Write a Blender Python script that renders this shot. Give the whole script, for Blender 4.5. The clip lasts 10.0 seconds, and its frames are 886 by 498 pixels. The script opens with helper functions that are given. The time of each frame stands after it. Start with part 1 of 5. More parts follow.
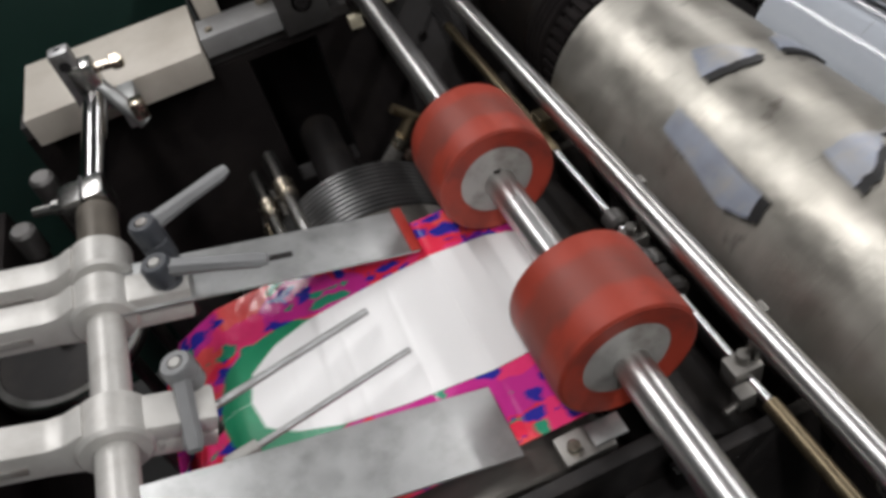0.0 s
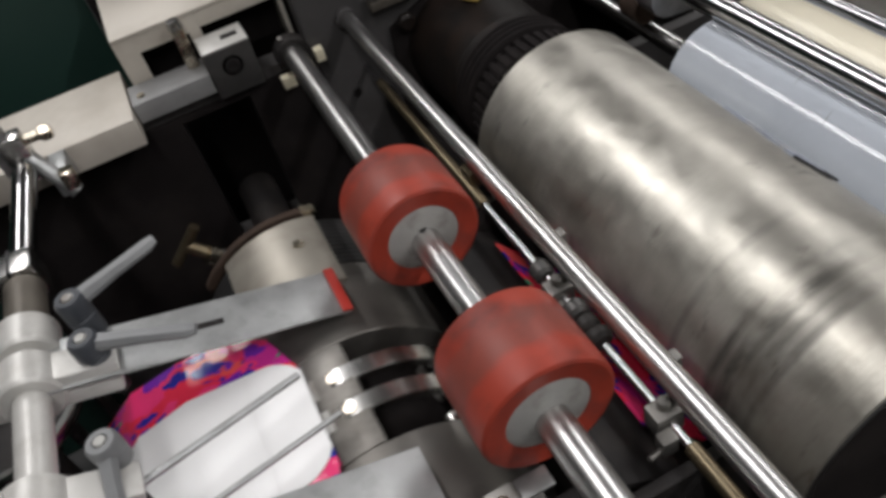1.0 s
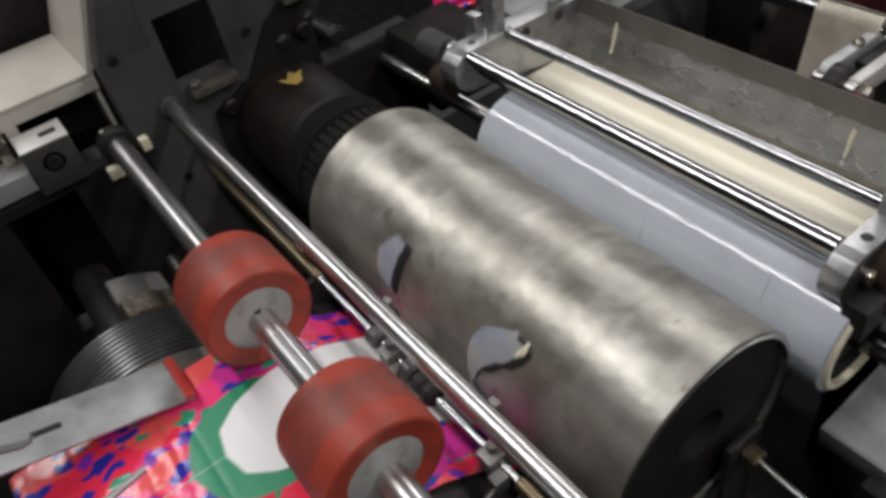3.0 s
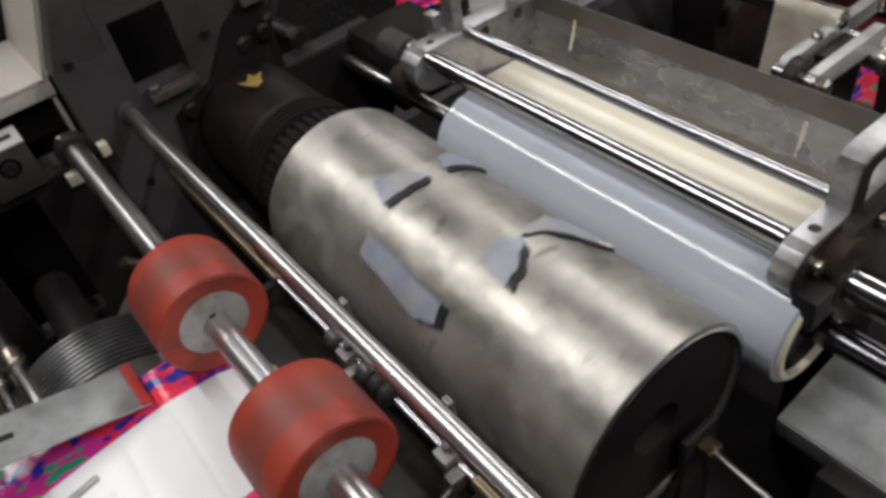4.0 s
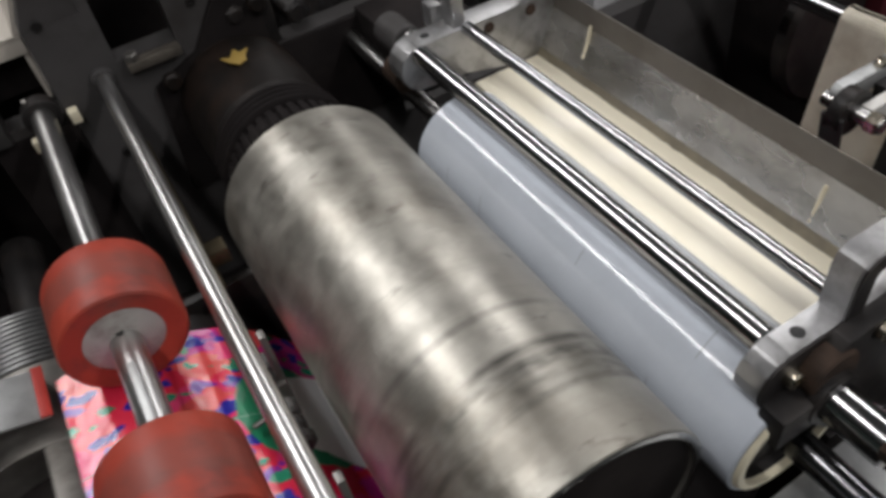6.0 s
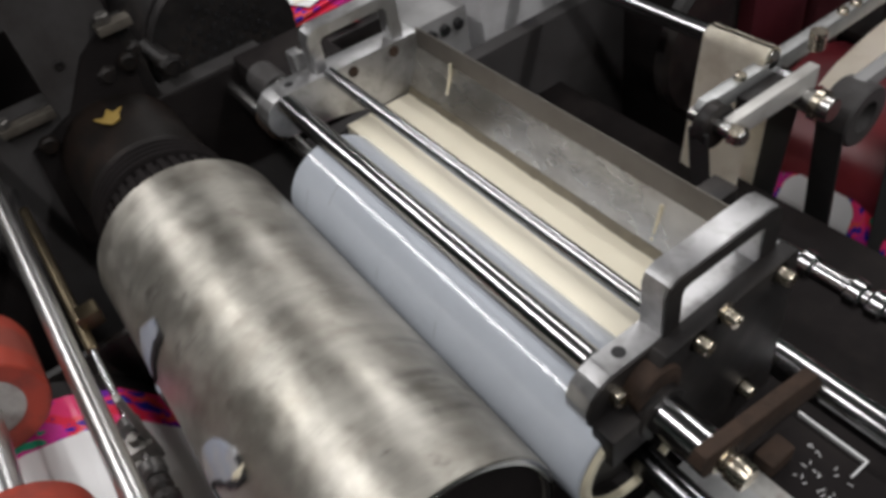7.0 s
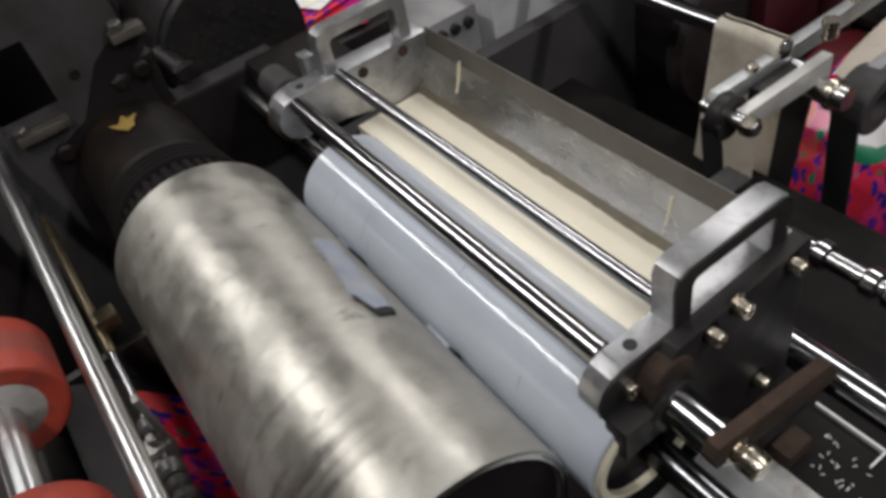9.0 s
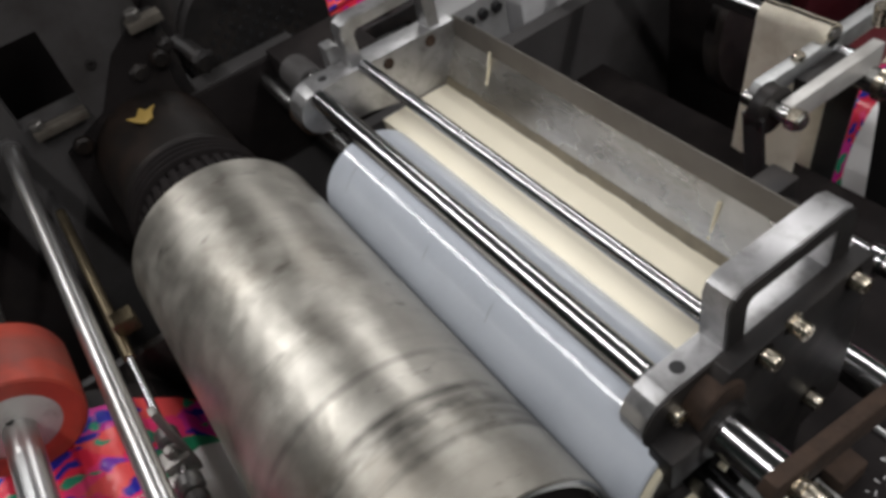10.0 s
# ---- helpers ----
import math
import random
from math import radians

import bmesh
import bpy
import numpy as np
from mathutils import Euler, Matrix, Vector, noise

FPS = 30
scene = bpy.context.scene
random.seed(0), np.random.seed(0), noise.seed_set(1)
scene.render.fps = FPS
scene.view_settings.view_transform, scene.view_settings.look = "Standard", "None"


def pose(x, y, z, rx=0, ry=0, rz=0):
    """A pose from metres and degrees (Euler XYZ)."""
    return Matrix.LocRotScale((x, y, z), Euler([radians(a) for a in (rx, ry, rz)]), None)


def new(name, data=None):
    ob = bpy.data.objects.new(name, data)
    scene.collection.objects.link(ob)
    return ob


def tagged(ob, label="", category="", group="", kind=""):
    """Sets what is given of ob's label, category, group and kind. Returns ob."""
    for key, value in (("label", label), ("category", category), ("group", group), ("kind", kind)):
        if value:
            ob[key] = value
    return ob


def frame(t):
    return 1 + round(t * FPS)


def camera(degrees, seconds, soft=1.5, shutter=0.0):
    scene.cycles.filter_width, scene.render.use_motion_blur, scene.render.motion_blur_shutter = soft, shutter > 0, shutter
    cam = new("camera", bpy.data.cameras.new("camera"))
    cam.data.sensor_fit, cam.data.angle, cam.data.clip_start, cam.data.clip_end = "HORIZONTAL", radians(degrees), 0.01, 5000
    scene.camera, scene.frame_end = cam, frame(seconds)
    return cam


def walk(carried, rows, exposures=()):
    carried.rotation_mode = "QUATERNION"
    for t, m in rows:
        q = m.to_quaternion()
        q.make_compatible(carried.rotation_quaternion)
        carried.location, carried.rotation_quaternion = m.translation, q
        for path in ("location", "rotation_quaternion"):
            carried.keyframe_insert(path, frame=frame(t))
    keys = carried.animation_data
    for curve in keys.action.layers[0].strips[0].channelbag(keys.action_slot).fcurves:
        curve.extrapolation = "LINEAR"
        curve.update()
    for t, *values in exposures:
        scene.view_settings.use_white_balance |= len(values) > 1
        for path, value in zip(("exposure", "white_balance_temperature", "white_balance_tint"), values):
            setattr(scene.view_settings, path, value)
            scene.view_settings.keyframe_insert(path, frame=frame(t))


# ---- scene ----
cam = camera(60.70, 10.0, soft=3.6, shutter=0.25)
PATH = [
    (0.0, -0.0785, -0.1633, 0.5654, 42.775, 11.554, -21.768),
    (0.5, -0.0519, -0.1700, 0.5786, 43.560, 11.700, -23.429),
    (1.0, -0.0370, -0.1733, 0.5822, 44.707, 11.580, -25.545),
    (1.5, -0.0242, -0.1832, 0.5851, 45.380, 11.405, -27.527),
    (2.0, -0.0235, -0.1864, 0.5867, 45.751, 11.115, -27.930),
    (2.5, -0.0067, -0.1978, 0.6024, 46.289, 10.335, -30.062),
    (3.0, -0.0136, -0.2186, 0.6289, 46.607, 8.538, -37.279),
    (4.5, 0.0238, -0.2389, 0.6188, 46.409, 8.667, -38.984),
    (5.0, 0.0384, -0.2311, 0.6115, 46.310, 8.647, -37.677),
    (5.2, 0.0592, -0.2260, 0.6042, 46.374, 9.029, -35.336),
    (6.3, 0.2199, -0.1961, 0.6062, 43.195, 7.058, -30.789),
    (6.5, 0.2374, -0.2240, 0.6100, 43.793, 7.148, -31.645),
    (7.0, 0.2765, -0.2634, 0.6124, 44.979, 8.655, -36.265),
    (7.5, 0.2870, -0.2756, 0.6134, 45.000, 9.607, -38.083),
    (8.0, 0.2876, -0.2803, 0.6103, 44.786, 10.089, -38.083),
    (8.5, 0.2823, -0.2770, 0.6124, 44.900, 10.164, -36.940),
    (9.0, 0.2795, -0.2715, 0.6109, 45.041, 10.450, -36.099),
    (9.5, 0.2726, -0.2623, 0.6098, 44.839, 10.498, -35.288),
    (10.0, 0.2982, -0.2262, 0.6020, 43.757, 11.336, -34.748),
]
walk(cam, [(t, pose(x, y, z, rx, ry, rz)) for t, x, y, z, rx, ry, rz in PATH])

# x runs with the feed, y along the shafts away from the camera, z up; the sheets run at z = 0.

# ---- world and light ----
world = bpy.data.worlds.new("hall_world")
scene.world = world
world.use_nodes = True
world.node_tree.nodes["Background"].inputs[0].default_value = (0.95, 0.92, 0.95, 1)
world.node_tree.nodes["Background"].inputs[1].default_value = 0.15
scene.view_settings.exposure = -0.25


def tube_light(x, y, z, length, width, power):
    data = bpy.data.lights.new("fluorescent_light", "AREA")
    data.shape, data.size, data.size_y = "RECTANGLE", width, length
    data.energy, data.color = power, (1.0, 0.975, 0.975)
    ob = new("fluorescent_light", data)
    ob.matrix_world = pose(x, y, z)
    return ob


LAMPS = [(-0.75, 2.6, 3.0, 4.2, 0.22, 84), (3.3, 2.6, 3.0, 4.2, 0.22, 88), (-0.4, -2.2, 3.0, 3.0, 0.22, 60), (2.4, -2.2, 3.0, 3.0, 0.22, 78)]
for x, y, z, length, width, power in LAMPS:
    tube_light(x, y, z, length, width, power)
    tube_light(x, y, z + 0.12, length, width, power * 0.55).matrix_world = pose(x, y, z + 0.12, 180)


# ---- materials ----
def material(name, colour, rough=0.5, metal=0.0, spread=0.25, scale=40.0, bump=0.15, fine=400.0, coat=0.0, dirt=None, dirt_amount=0.5, stretch=(1, 1, 1), specular=0.5):
    """A surface with colour and gloss varied at two scales and a fine relief."""
    m = bpy.data.materials.new(name)
    m.use_nodes = True
    nt = m.node_tree
    b = nt.nodes["Principled BSDF"]
    tc = nt.nodes.new("ShaderNodeTexCoord")
    mp = nt.nodes.new("ShaderNodeMapping")
    mp.inputs["Scale"].default_value = stretch
    nt.links.new(tc.outputs["Object"], mp.inputs[0])
    big = nt.nodes.new("ShaderNodeTexNoise")
    big.inputs["Scale"].default_value, big.inputs["Detail"].default_value = scale, 5
    small = nt.nodes.new("ShaderNodeTexNoise")
    small.inputs["Scale"].default_value, small.inputs["Detail"].default_value = fine, 3
    for n in (big, small):
        nt.links.new(mp.outputs[0], n.inputs["Vector"])
    mix = nt.nodes.new("ShaderNodeMix")
    mix.data_type = "RGBA"
    c = Vector(colour)
    mix.inputs["A"].default_value = (*(c * (1 - spread)), 1)
    mix.inputs["B"].default_value = (*[min(1, v) for v in c * (1 + spread)], 1)
    nt.links.new(big.outputs["Fac"], mix.inputs["Factor"])
    last = mix.outputs["Result"]
    if dirt:
        ramp = nt.nodes.new("ShaderNodeValToRGB")
        ramp.color_ramp.elements[0].position, ramp.color_ramp.elements[1].position = 0.48, 0.68
        spots = nt.nodes.new("ShaderNodeTexNoise")
        spots.inputs["Scale"].default_value, spots.inputs["Detail"].default_value = scale * 0.6, 8
        spots.inputs["Roughness"].default_value = 0.65
        nt.links.new(mp.outputs[0], spots.inputs["Vector"])
        nt.links.new(spots.outputs["Fac"], ramp.inputs[0])
        mul = nt.nodes.new("ShaderNodeMath")
        mul.operation = "MULTIPLY"
        mul.inputs[1].default_value = dirt_amount
        nt.links.new(ramp.outputs[0], mul.inputs[0])
        mix2 = nt.nodes.new("ShaderNodeMix")
        mix2.data_type = "RGBA"
        mix2.inputs["B"].default_value = (*dirt, 1)
        nt.links.new(last, mix2.inputs["A"])
        nt.links.new(mul.outputs[0], mix2.inputs["Factor"])
        last = mix2.outputs["Result"]
    nt.links.new(last, b.inputs["Base Color"])
    mr = nt.nodes.new("ShaderNodeMapRange")
    mr.inputs["To Min"].default_value, mr.inputs["To Max"].default_value = max(0.03, rough * 0.7), min(1, rough * 1.35)
    nt.links.new(big.outputs["Fac"], mr.inputs["Value"])
    nt.links.new(mr.outputs[0], b.inputs["Roughness"])
    b.inputs["Metallic"].default_value = metal
    b.inputs["Specular IOR Level"].default_value = specular
    b.inputs["Coat Weight"].default_value = coat
    b.inputs["Coat Roughness"].default_value = 0.035
    bp = nt.nodes.new("ShaderNodeBump")
    bp.inputs["Strength"].default_value, bp.inputs["Distance"].default_value = bump, 0.0006
    nt.links.new(small.outputs["Fac"], bp.inputs["Height"])
    nt.links.new(bp.outputs[0], b.inputs["Normal"])
    if coat:
        nt.links.new(bp.outputs[0], b.inputs["Coat Normal"])
    return m


M = {
    "chrome": material("chrome", (0.46, 0.46, 0.47), 0.15, 1, 0.2, 40, 0.012, fine=300, stretch=(1, 0.12, 1), dirt=(0.20, 0.185, 0.16), dirt_amount=0.45),
    "worn_chrome": material("worn_chrome", (0.52, 0.515, 0.505), 0.24, 1, 0.12, 40, 0.012, fine=260, stretch=(1, 0.3, 1), dirt=(0.26, 0.24, 0.21), dirt_amount=0.5),
    "aluminium": material("aluminium", (0.47, 0.47, 0.475), 0.40, 0.9, 0.2, 50, 0.2, fine=200, dirt=(0.17, 0.16, 0.145), dirt_amount=0.6),
    "cast_aluminium": material("cast_aluminium", (0.58, 0.57, 0.545), 0.42, 0.25, 0.08, 50, 0.15, dirt=(0.3, 0.28, 0.25), dirt_amount=0.3),
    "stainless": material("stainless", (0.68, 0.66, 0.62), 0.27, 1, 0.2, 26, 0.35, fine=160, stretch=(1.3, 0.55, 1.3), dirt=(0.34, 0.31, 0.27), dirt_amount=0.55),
    "stained_foot": material("glue_stained_steel", (0.26, 0.23, 0.18), 0.42, 0.6, 0.3, 30, 0.2, fine=150, dirt=(0.42, 0.37, 0.26), dirt_amount=0.6),
    "stained_lip": material("dull_brown_stainless", (0.16, 0.145, 0.13), 0.5, 0.55, 0.3, 22, 0.15, dirt=(0.12, 0.105, 0.09), dirt_amount=0.6),
    "galvanised": material("galvanised", (0.46, 0.47, 0.47), 0.42, 0.75, 0.18, 45, 0.1, dirt=(0.2, 0.2, 0.19), dirt_amount=0.4),
    "black_steel": material("black_steel", (0.015, 0.0135, 0.0135), 0.5, 0.1, 0.4, 30, 0.2, dirt=(0.045, 0.037, 0.032), dirt_amount=0.5, specular=0.35),
    "dirty_steel": material("dirty_steel", (0.26, 0.25, 0.235), 0.45, 0.8, 0.25, 25, 0.15, dirt=(0.08, 0.075, 0.07), dirt_amount=0.7),
    "black_void": material("black_paint_and_shade", (0.013, 0.0108, 0.0108), 0.7, 0, 0.5, 14, 0.3, dirt=(0.030, 0.025, 0.023), dirt_amount=0.5, specular=0.12),
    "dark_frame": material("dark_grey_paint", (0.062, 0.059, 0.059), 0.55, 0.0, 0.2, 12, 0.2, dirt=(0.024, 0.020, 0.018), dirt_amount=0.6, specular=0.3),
    "pale_grey": material("pale_grey_paint", (0.55, 0.55, 0.56), 0.5, 0.0, 0.08, 10, 0.1, dirt=(0.2, 0.19, 0.18), dirt_amount=0.4),
    "grey_paint": material("grey_paint", (0.27, 0.27, 0.27), 0.5, 0.0, 0.12, 12, 0.15, dirt=(0.09, 0.085, 0.08), dirt_amount=0.4),
    "grey_steel": material("oiled_grey_steel", (0.10, 0.097, 0.095), 0.42, 0.6, 0.2, 30, 0.15, dirt=(0.05, 0.047, 0.045), dirt_amount=0.5),
    "beige": material("beige_paint", (0.56, 0.52, 0.46), 0.45, 0, 0.06, 12, 0.1, dirt=(0.32, 0.28, 0.22), dirt_amount=0.35),
    "red_paint": material("red_paint", (0.40, 0.03, 0.02), 0.5, 0, 0.2, 80, 0.1),
    "hub": material("grey_hub", (0.42, 0.415, 0.395), 0.5, 0.3, 0.18, 45, 0.2, dirt=(0.15, 0.12, 0.10), dirt_amount=0.7),
    "blue_rubber": material("pale_blue_rubber", (0.50, 0.54, 0.60), 0.65, 0, 0.06, 18, 0.5, fine=120, coat=0.9, dirt=(0.40, 0.44, 0.49), dirt_amount=0.4),
    "patch_rubber": material("slate_blue_rubber", (0.32, 0.35, 0.42), 0.4, 0.1, 0.3, 34, 0.4, coat=0.25, dirt=(0.43, 0.41, 0.37), dirt_amount=1.0),
    "ink": material("ink_black_surface", (0.012, 0.012, 0.013), 0.5, 0, 0.4, 60, 0.2),
    "glue": material("cream_glue", (0.88, 0.82, 0.66), 0.34, 0, 0.06, 14, 0.1, fine=60, coat=0.1),
    "dried_glue": material("dried_glue", (0.72, 0.66, 0.50), 0.4, 0, 0.1, 60, 0.3),
    "felt": material("cream_felt", (0.93, 0.88, 0.77), 0.8, 0, 0.08, 25, 0.3, dirt=(0.5, 0.42, 0.3), dirt_amount=0.4),
    "dull_plate": material("dull_beige_metal", (0.36, 0.335, 0.29), 0.42, 0.6, 0.15, 30, 0.15, dirt=(0.2, 0.17, 0.14), dirt_amount=0.5),
    "oiled_shaft": material("oiled_shaft_steel", (0.24, 0.24, 0.25), 0.17, 1, 0.2, 30, 0.05, fine=180, dirt=(0.08, 0.07, 0.06), dirt_amount=0.5),
    "rust": material("rusty_steel", (0.050, 0.032, 0.023), 0.8, 0.1, 0.5, 55, 0.8, fine=220, dirt=(0.022, 0.016, 0.013), dirt_amount=0.85, specular=0.25),
    "nickel": material("nickel_bolt", (0.62, 0.56, 0.46), 0.25, 1, 0.2, 150, 0.1, dirt=(0.15, 0.1, 0.06), dirt_amount=0.5),
    "brass": material("brass", (0.19, 0.155, 0.10), 0.35, 0.9, 0.25, 80, 0.15, dirt=(0.14, 0.1, 0.06), dirt_amount=0.6),
    "grey_plastic": material("grey_plastic", (0.20, 0.205, 0.21), 0.45, 0.1, 0.1, 80, 0.15),
    "dark_plastic": material("dark_plastic", (0.045, 0.05, 0.06), 0.45, 0.0, 0.2, 80, 0.15),
    "belt": material("black_belt", (0.018, 0.018, 0.018), 0.55, 0, 0.3, 60, 0.3),
    "white_paper": material("white_paper", (0.87, 0.87, 0.87), 0.33, 0, 0.03, 8, 0.05, fine=150),
    "green_print": material("green_print", (0.02, 0.27, 0.13), 0.35, 0, 0.15, 30, 0.03),
    "yellow_tag": material("yellow_tag", (0.30, 0.20, 0.045), 0.6, 0, 0.2, 90, 0.2),
    "drum_shell": material("worn_shell_steel", (0.20, 0.19, 0.175), 0.42, 0.75, 0.3, 16, 0.12, fine=140, stretch=(1, 1.3, 1), dirt=(0.07, 0.063, 0.055), dirt_amount=0.75),
    "oily_brown": material("oily_brown_iron", (0.010, 0.008, 0.007), 0.5, 0.1, 0.5, 22, 0.35, fine=160, dirt=(0.028, 0.016, 0.011), dirt_amount=0.7, specular=0.3),
    "ribbed_steel": material("oiled_ribbed_steel", (0.13, 0.13, 0.13), 0.32, 0.85, 0.3, 22, 0.1, dirt=(0.04, 0.04, 0.04), dirt_amount=0.5),
    "grime_steel": material("grimy_steel", (0.14, 0.125, 0.105), 0.5, 0.4, 0.3, 40, 0.2, dirt=(0.05, 0.042, 0.035), dirt_amount=0.7),
    "satin_chrome": material("satin_chrome", (0.62, 0.615, 0.61), 0.32, 1, 0.15, 50, 0.02, fine=260, stretch=(1, 0.3, 1), dirt=(0.28, 0.26, 0.23), dirt_amount=0.45),
    "green_panel": material("dark_green_paint", (0.007, 0.032, 0.024), 0.5, 0, 0.2, 5, 0.1),
    "floor": material("oily_concrete", (0.03, 0.03, 0.03), 0.7, 0, 0.2, 4, 0.3),
    "wall": material("dark_green_wall", (0.012, 0.03, 0.022), 0.6, 0, 0.2, 3, 0.2),
    "ceiling": material("pale_ceiling", (0.55, 0.56, 0.56), 0.8, 0, 0.2, 3, 0.2),
    "red_lacquer": material("red_lacquer", (0.13, 0.009, 0.013), 0.4, 0, 0.35, 14, 0.2, dirt=(0.10, 0.008, 0.02), dirt_amount=0.6),
    "maroon": material("dark_red_paint", (0.055, 0.006, 0.010), 0.5, 0, 0.3, 10, 0.2),
}


def steel_drum():
    """Ground steel with fine scratches round the drum, stains and dark worn rings."""
    m = bpy.data.materials.new("worn_drum_steel")
    m.use_nodes = True
    nt = m.node_tree
    b = nt.nodes["Principled BSDF"]
    tc = nt.nodes.new("ShaderNodeTexCoord")

    def noisy(scale, detail, stretch, lo, hi, rough=0.55):
        mp = nt.nodes.new("ShaderNodeMapping")
        mp.inputs["Scale"].default_value = stretch
        nt.links.new(tc.outputs["Object"], mp.inputs[0])
        n = nt.nodes.new("ShaderNodeTexNoise")
        n.inputs["Scale"].default_value, n.inputs["Detail"].default_value, n.inputs["Roughness"].default_value = scale, detail, rough
        nt.links.new(mp.outputs[0], n.inputs["Vector"])
        r = nt.nodes.new("ShaderNodeMapRange")
        r.inputs["From Min"].default_value, r.inputs["From Max"].default_value = lo, hi
        nt.links.new(n.outputs["Fac"], r.inputs["Value"])
        return r.outputs[0]

    stains = noisy(6, 8, (1, 0.9, 1), 0.38, 0.62, 0.68)
    smoke = noisy(15, 9, (1, 0.9, 1), 0.44, 0.62, 0.7)
    rings = noisy(5, 5, (0.2, 8, 0.2), 0.47, 0.70)
    blots = noisy(16, 9, (1, 1.6, 1), 0.60, 0.68, 0.72)
    lines = noisy(10, 8, (0.10, 22, 0.10), 0.60, 0.68, 0.7)
    ghosts = noisy(9, 9, (1, 1.1, 1), 0.51, 0.61, 0.72)
    grain = noisy(140, 4, (0.8, 1.6, 0.8), 0.3, 0.7)

    def mix(a, bb, fac, amount):
        k = nt.nodes.new("ShaderNodeMath")
        k.operation = "MULTIPLY"
        k.inputs[1].default_value = amount
        nt.links.new(fac, k.inputs[0])
        n = nt.nodes.new("ShaderNodeMix")
        n.data_type = "RGBA"
        if isinstance(a, tuple):
            n.inputs["A"].default_value = (*a, 1)
        else:
            nt.links.new(a, n.inputs["A"])
        n.inputs["B"].default_value = (*bb, 1)
        nt.links.new(k.outputs[0], n.inputs["Factor"])
        return n.outputs["Result"]

    sided = nt.nodes.new("ShaderNodeVectorMath")
    sided.operation = "DOT_PRODUCT"
    sided.inputs[1].default_value = (0.82, 0, -0.57)
    nt.links.new(tc.outputs["Object"], sided.inputs[0])
    foul = nt.nodes.new("ShaderNodeMapRange")
    foul.inputs["From Min"].default_value, foul.inputs["From Max"].default_value = -0.09, 0.09
    foul.inputs["To Min"].default_value, foul.inputs["To Max"].default_value = 0.38, 1.0
    nt.links.new(sided.outputs["Value"], foul.inputs["Value"])

    def by_side(fac):
        k = nt.nodes.new("ShaderNodeMath")
        k.operation = "MULTIPLY"
        nt.links.new(fac, k.inputs[0])
        nt.links.new(foul.outputs[0], k.inputs[1])
        return k.outputs[0]

    c = mix((0.51, 0.49, 0.44), (0.22, 0.205, 0.17), by_side(stains), 0.88)
    c = mix(c, (0.66, 0.645, 0.59), smoke, 0.35)
    c = mix(c, (0.25, 0.235, 0.20), by_side(rings), 0.35)
    c = mix(c, (0.30, 0.275, 0.235), by_side(ghosts), 0.55)
    c = mix(c, (0.20, 0.185, 0.165), lines, 0.40)
    c = mix(c, (0.12, 0.105, 0.09), blots, 0.65)
    # worn dark rings near the free end
    sep = nt.nodes.new("ShaderNodeSeparateXYZ")
    nt.links.new(tc.outputs["Object"], sep.inputs[0])
    ramp = nt.nodes.new("ShaderNodeValToRGB")
    e = ramp.color_ramp.elements
    e[0].position, e[0].color = 0.06, (0, 0, 0, 1)
    e[1].position, e[1].color = 0.24, (0, 0, 0, 1)
    for p, v in ((0.066, 0.0), (0.072, 0.9), (0.080, 0.3), (0.088, 0.8), (0.092, 0.15), (0.099, 1.0), (0.108, 0.95), (0.113, 0.3), (0.121, 0.9), (0.128, 0.1), (0.165, 0.05), (0.170, 0.55), (0.176, 0.05)):
        k = e.new(p)
        k.color = (v, v, v, 1)
    nt.links.new(sep.outputs["Y"], ramp.inputs[0])
    breakup = noisy(6, 8, (1.0, 2.2, 1.0), 0.34, 0.50, 0.65)
    mul = nt.nodes.new("ShaderNodeMath")
    mul.operation = "MULTIPLY"
    nt.links.new(ramp.outputs[0], mul.inputs[0])
    nt.links.new(breakup, mul.inputs[1])
    # the rings were worn into one side of the drum only
    side = nt.nodes.new("ShaderNodeVectorMath")
    side.operation = "DOT_PRODUCT"
    side.inputs[1].default_value = (-0.259, 0, -0.966)
    nt.links.new(tc.outputs["Object"], side.inputs[0])
    reach = nt.nodes.new("ShaderNodeMapRange")
    reach.inputs["From Min"].default_value, reach.inputs["From Max"].default_value = 0.01, 0.07
    nt.links.new(side.outputs["Value"], reach.inputs["Value"])
    mul2 = nt.nodes.new("ShaderNodeMath")
    mul2.operation = "MULTIPLY"
    nt.links.new(mul.outputs[0], mul2.inputs[0])
    nt.links.new(reach.outputs[0], mul2.inputs[1])
    c = mix(c, (0.07, 0.067, 0.062), mul2.outputs[0], 0.97)
    nt.links.new(c, b.inputs["Base Color"])
    b.inputs["Metallic"].default_value = 0.85
    rr = nt.nodes.new("ShaderNodeMapRange")
    rr.inputs["To Min"].default_value, rr.inputs["To Max"].default_value = 0.36, 0.54
    nt.links.new(smoke, rr.inputs["Value"])
    nt.links.new(rr.outputs[0], b.inputs["Roughness"])
    waves = noisy(22, 6, (1, 1, 1), 0.3, 0.7)
    bp = nt.nodes.new("ShaderNodeBump")
    bp.inputs["Strength"].default_value, bp.inputs["Distance"].default_value = 0.16, 0.004
    nt.links.new(waves, bp.inputs["Height"])
    bp2 = nt.nodes.new("ShaderNodeBump")
    bp2.inputs["Strength"].default_value, bp2.inputs["Distance"].default_value = 0.09, 0.0010
    nt.links.new(grain, bp2.inputs["Height"])
    nt.links.new(bp.outputs[0], bp2.inputs["Normal"])
    turned = noisy(9, 6, (0.15, 30, 0.15), 0.35, 0.65, 0.7)
    bp3 = nt.nodes.new("ShaderNodeBump")
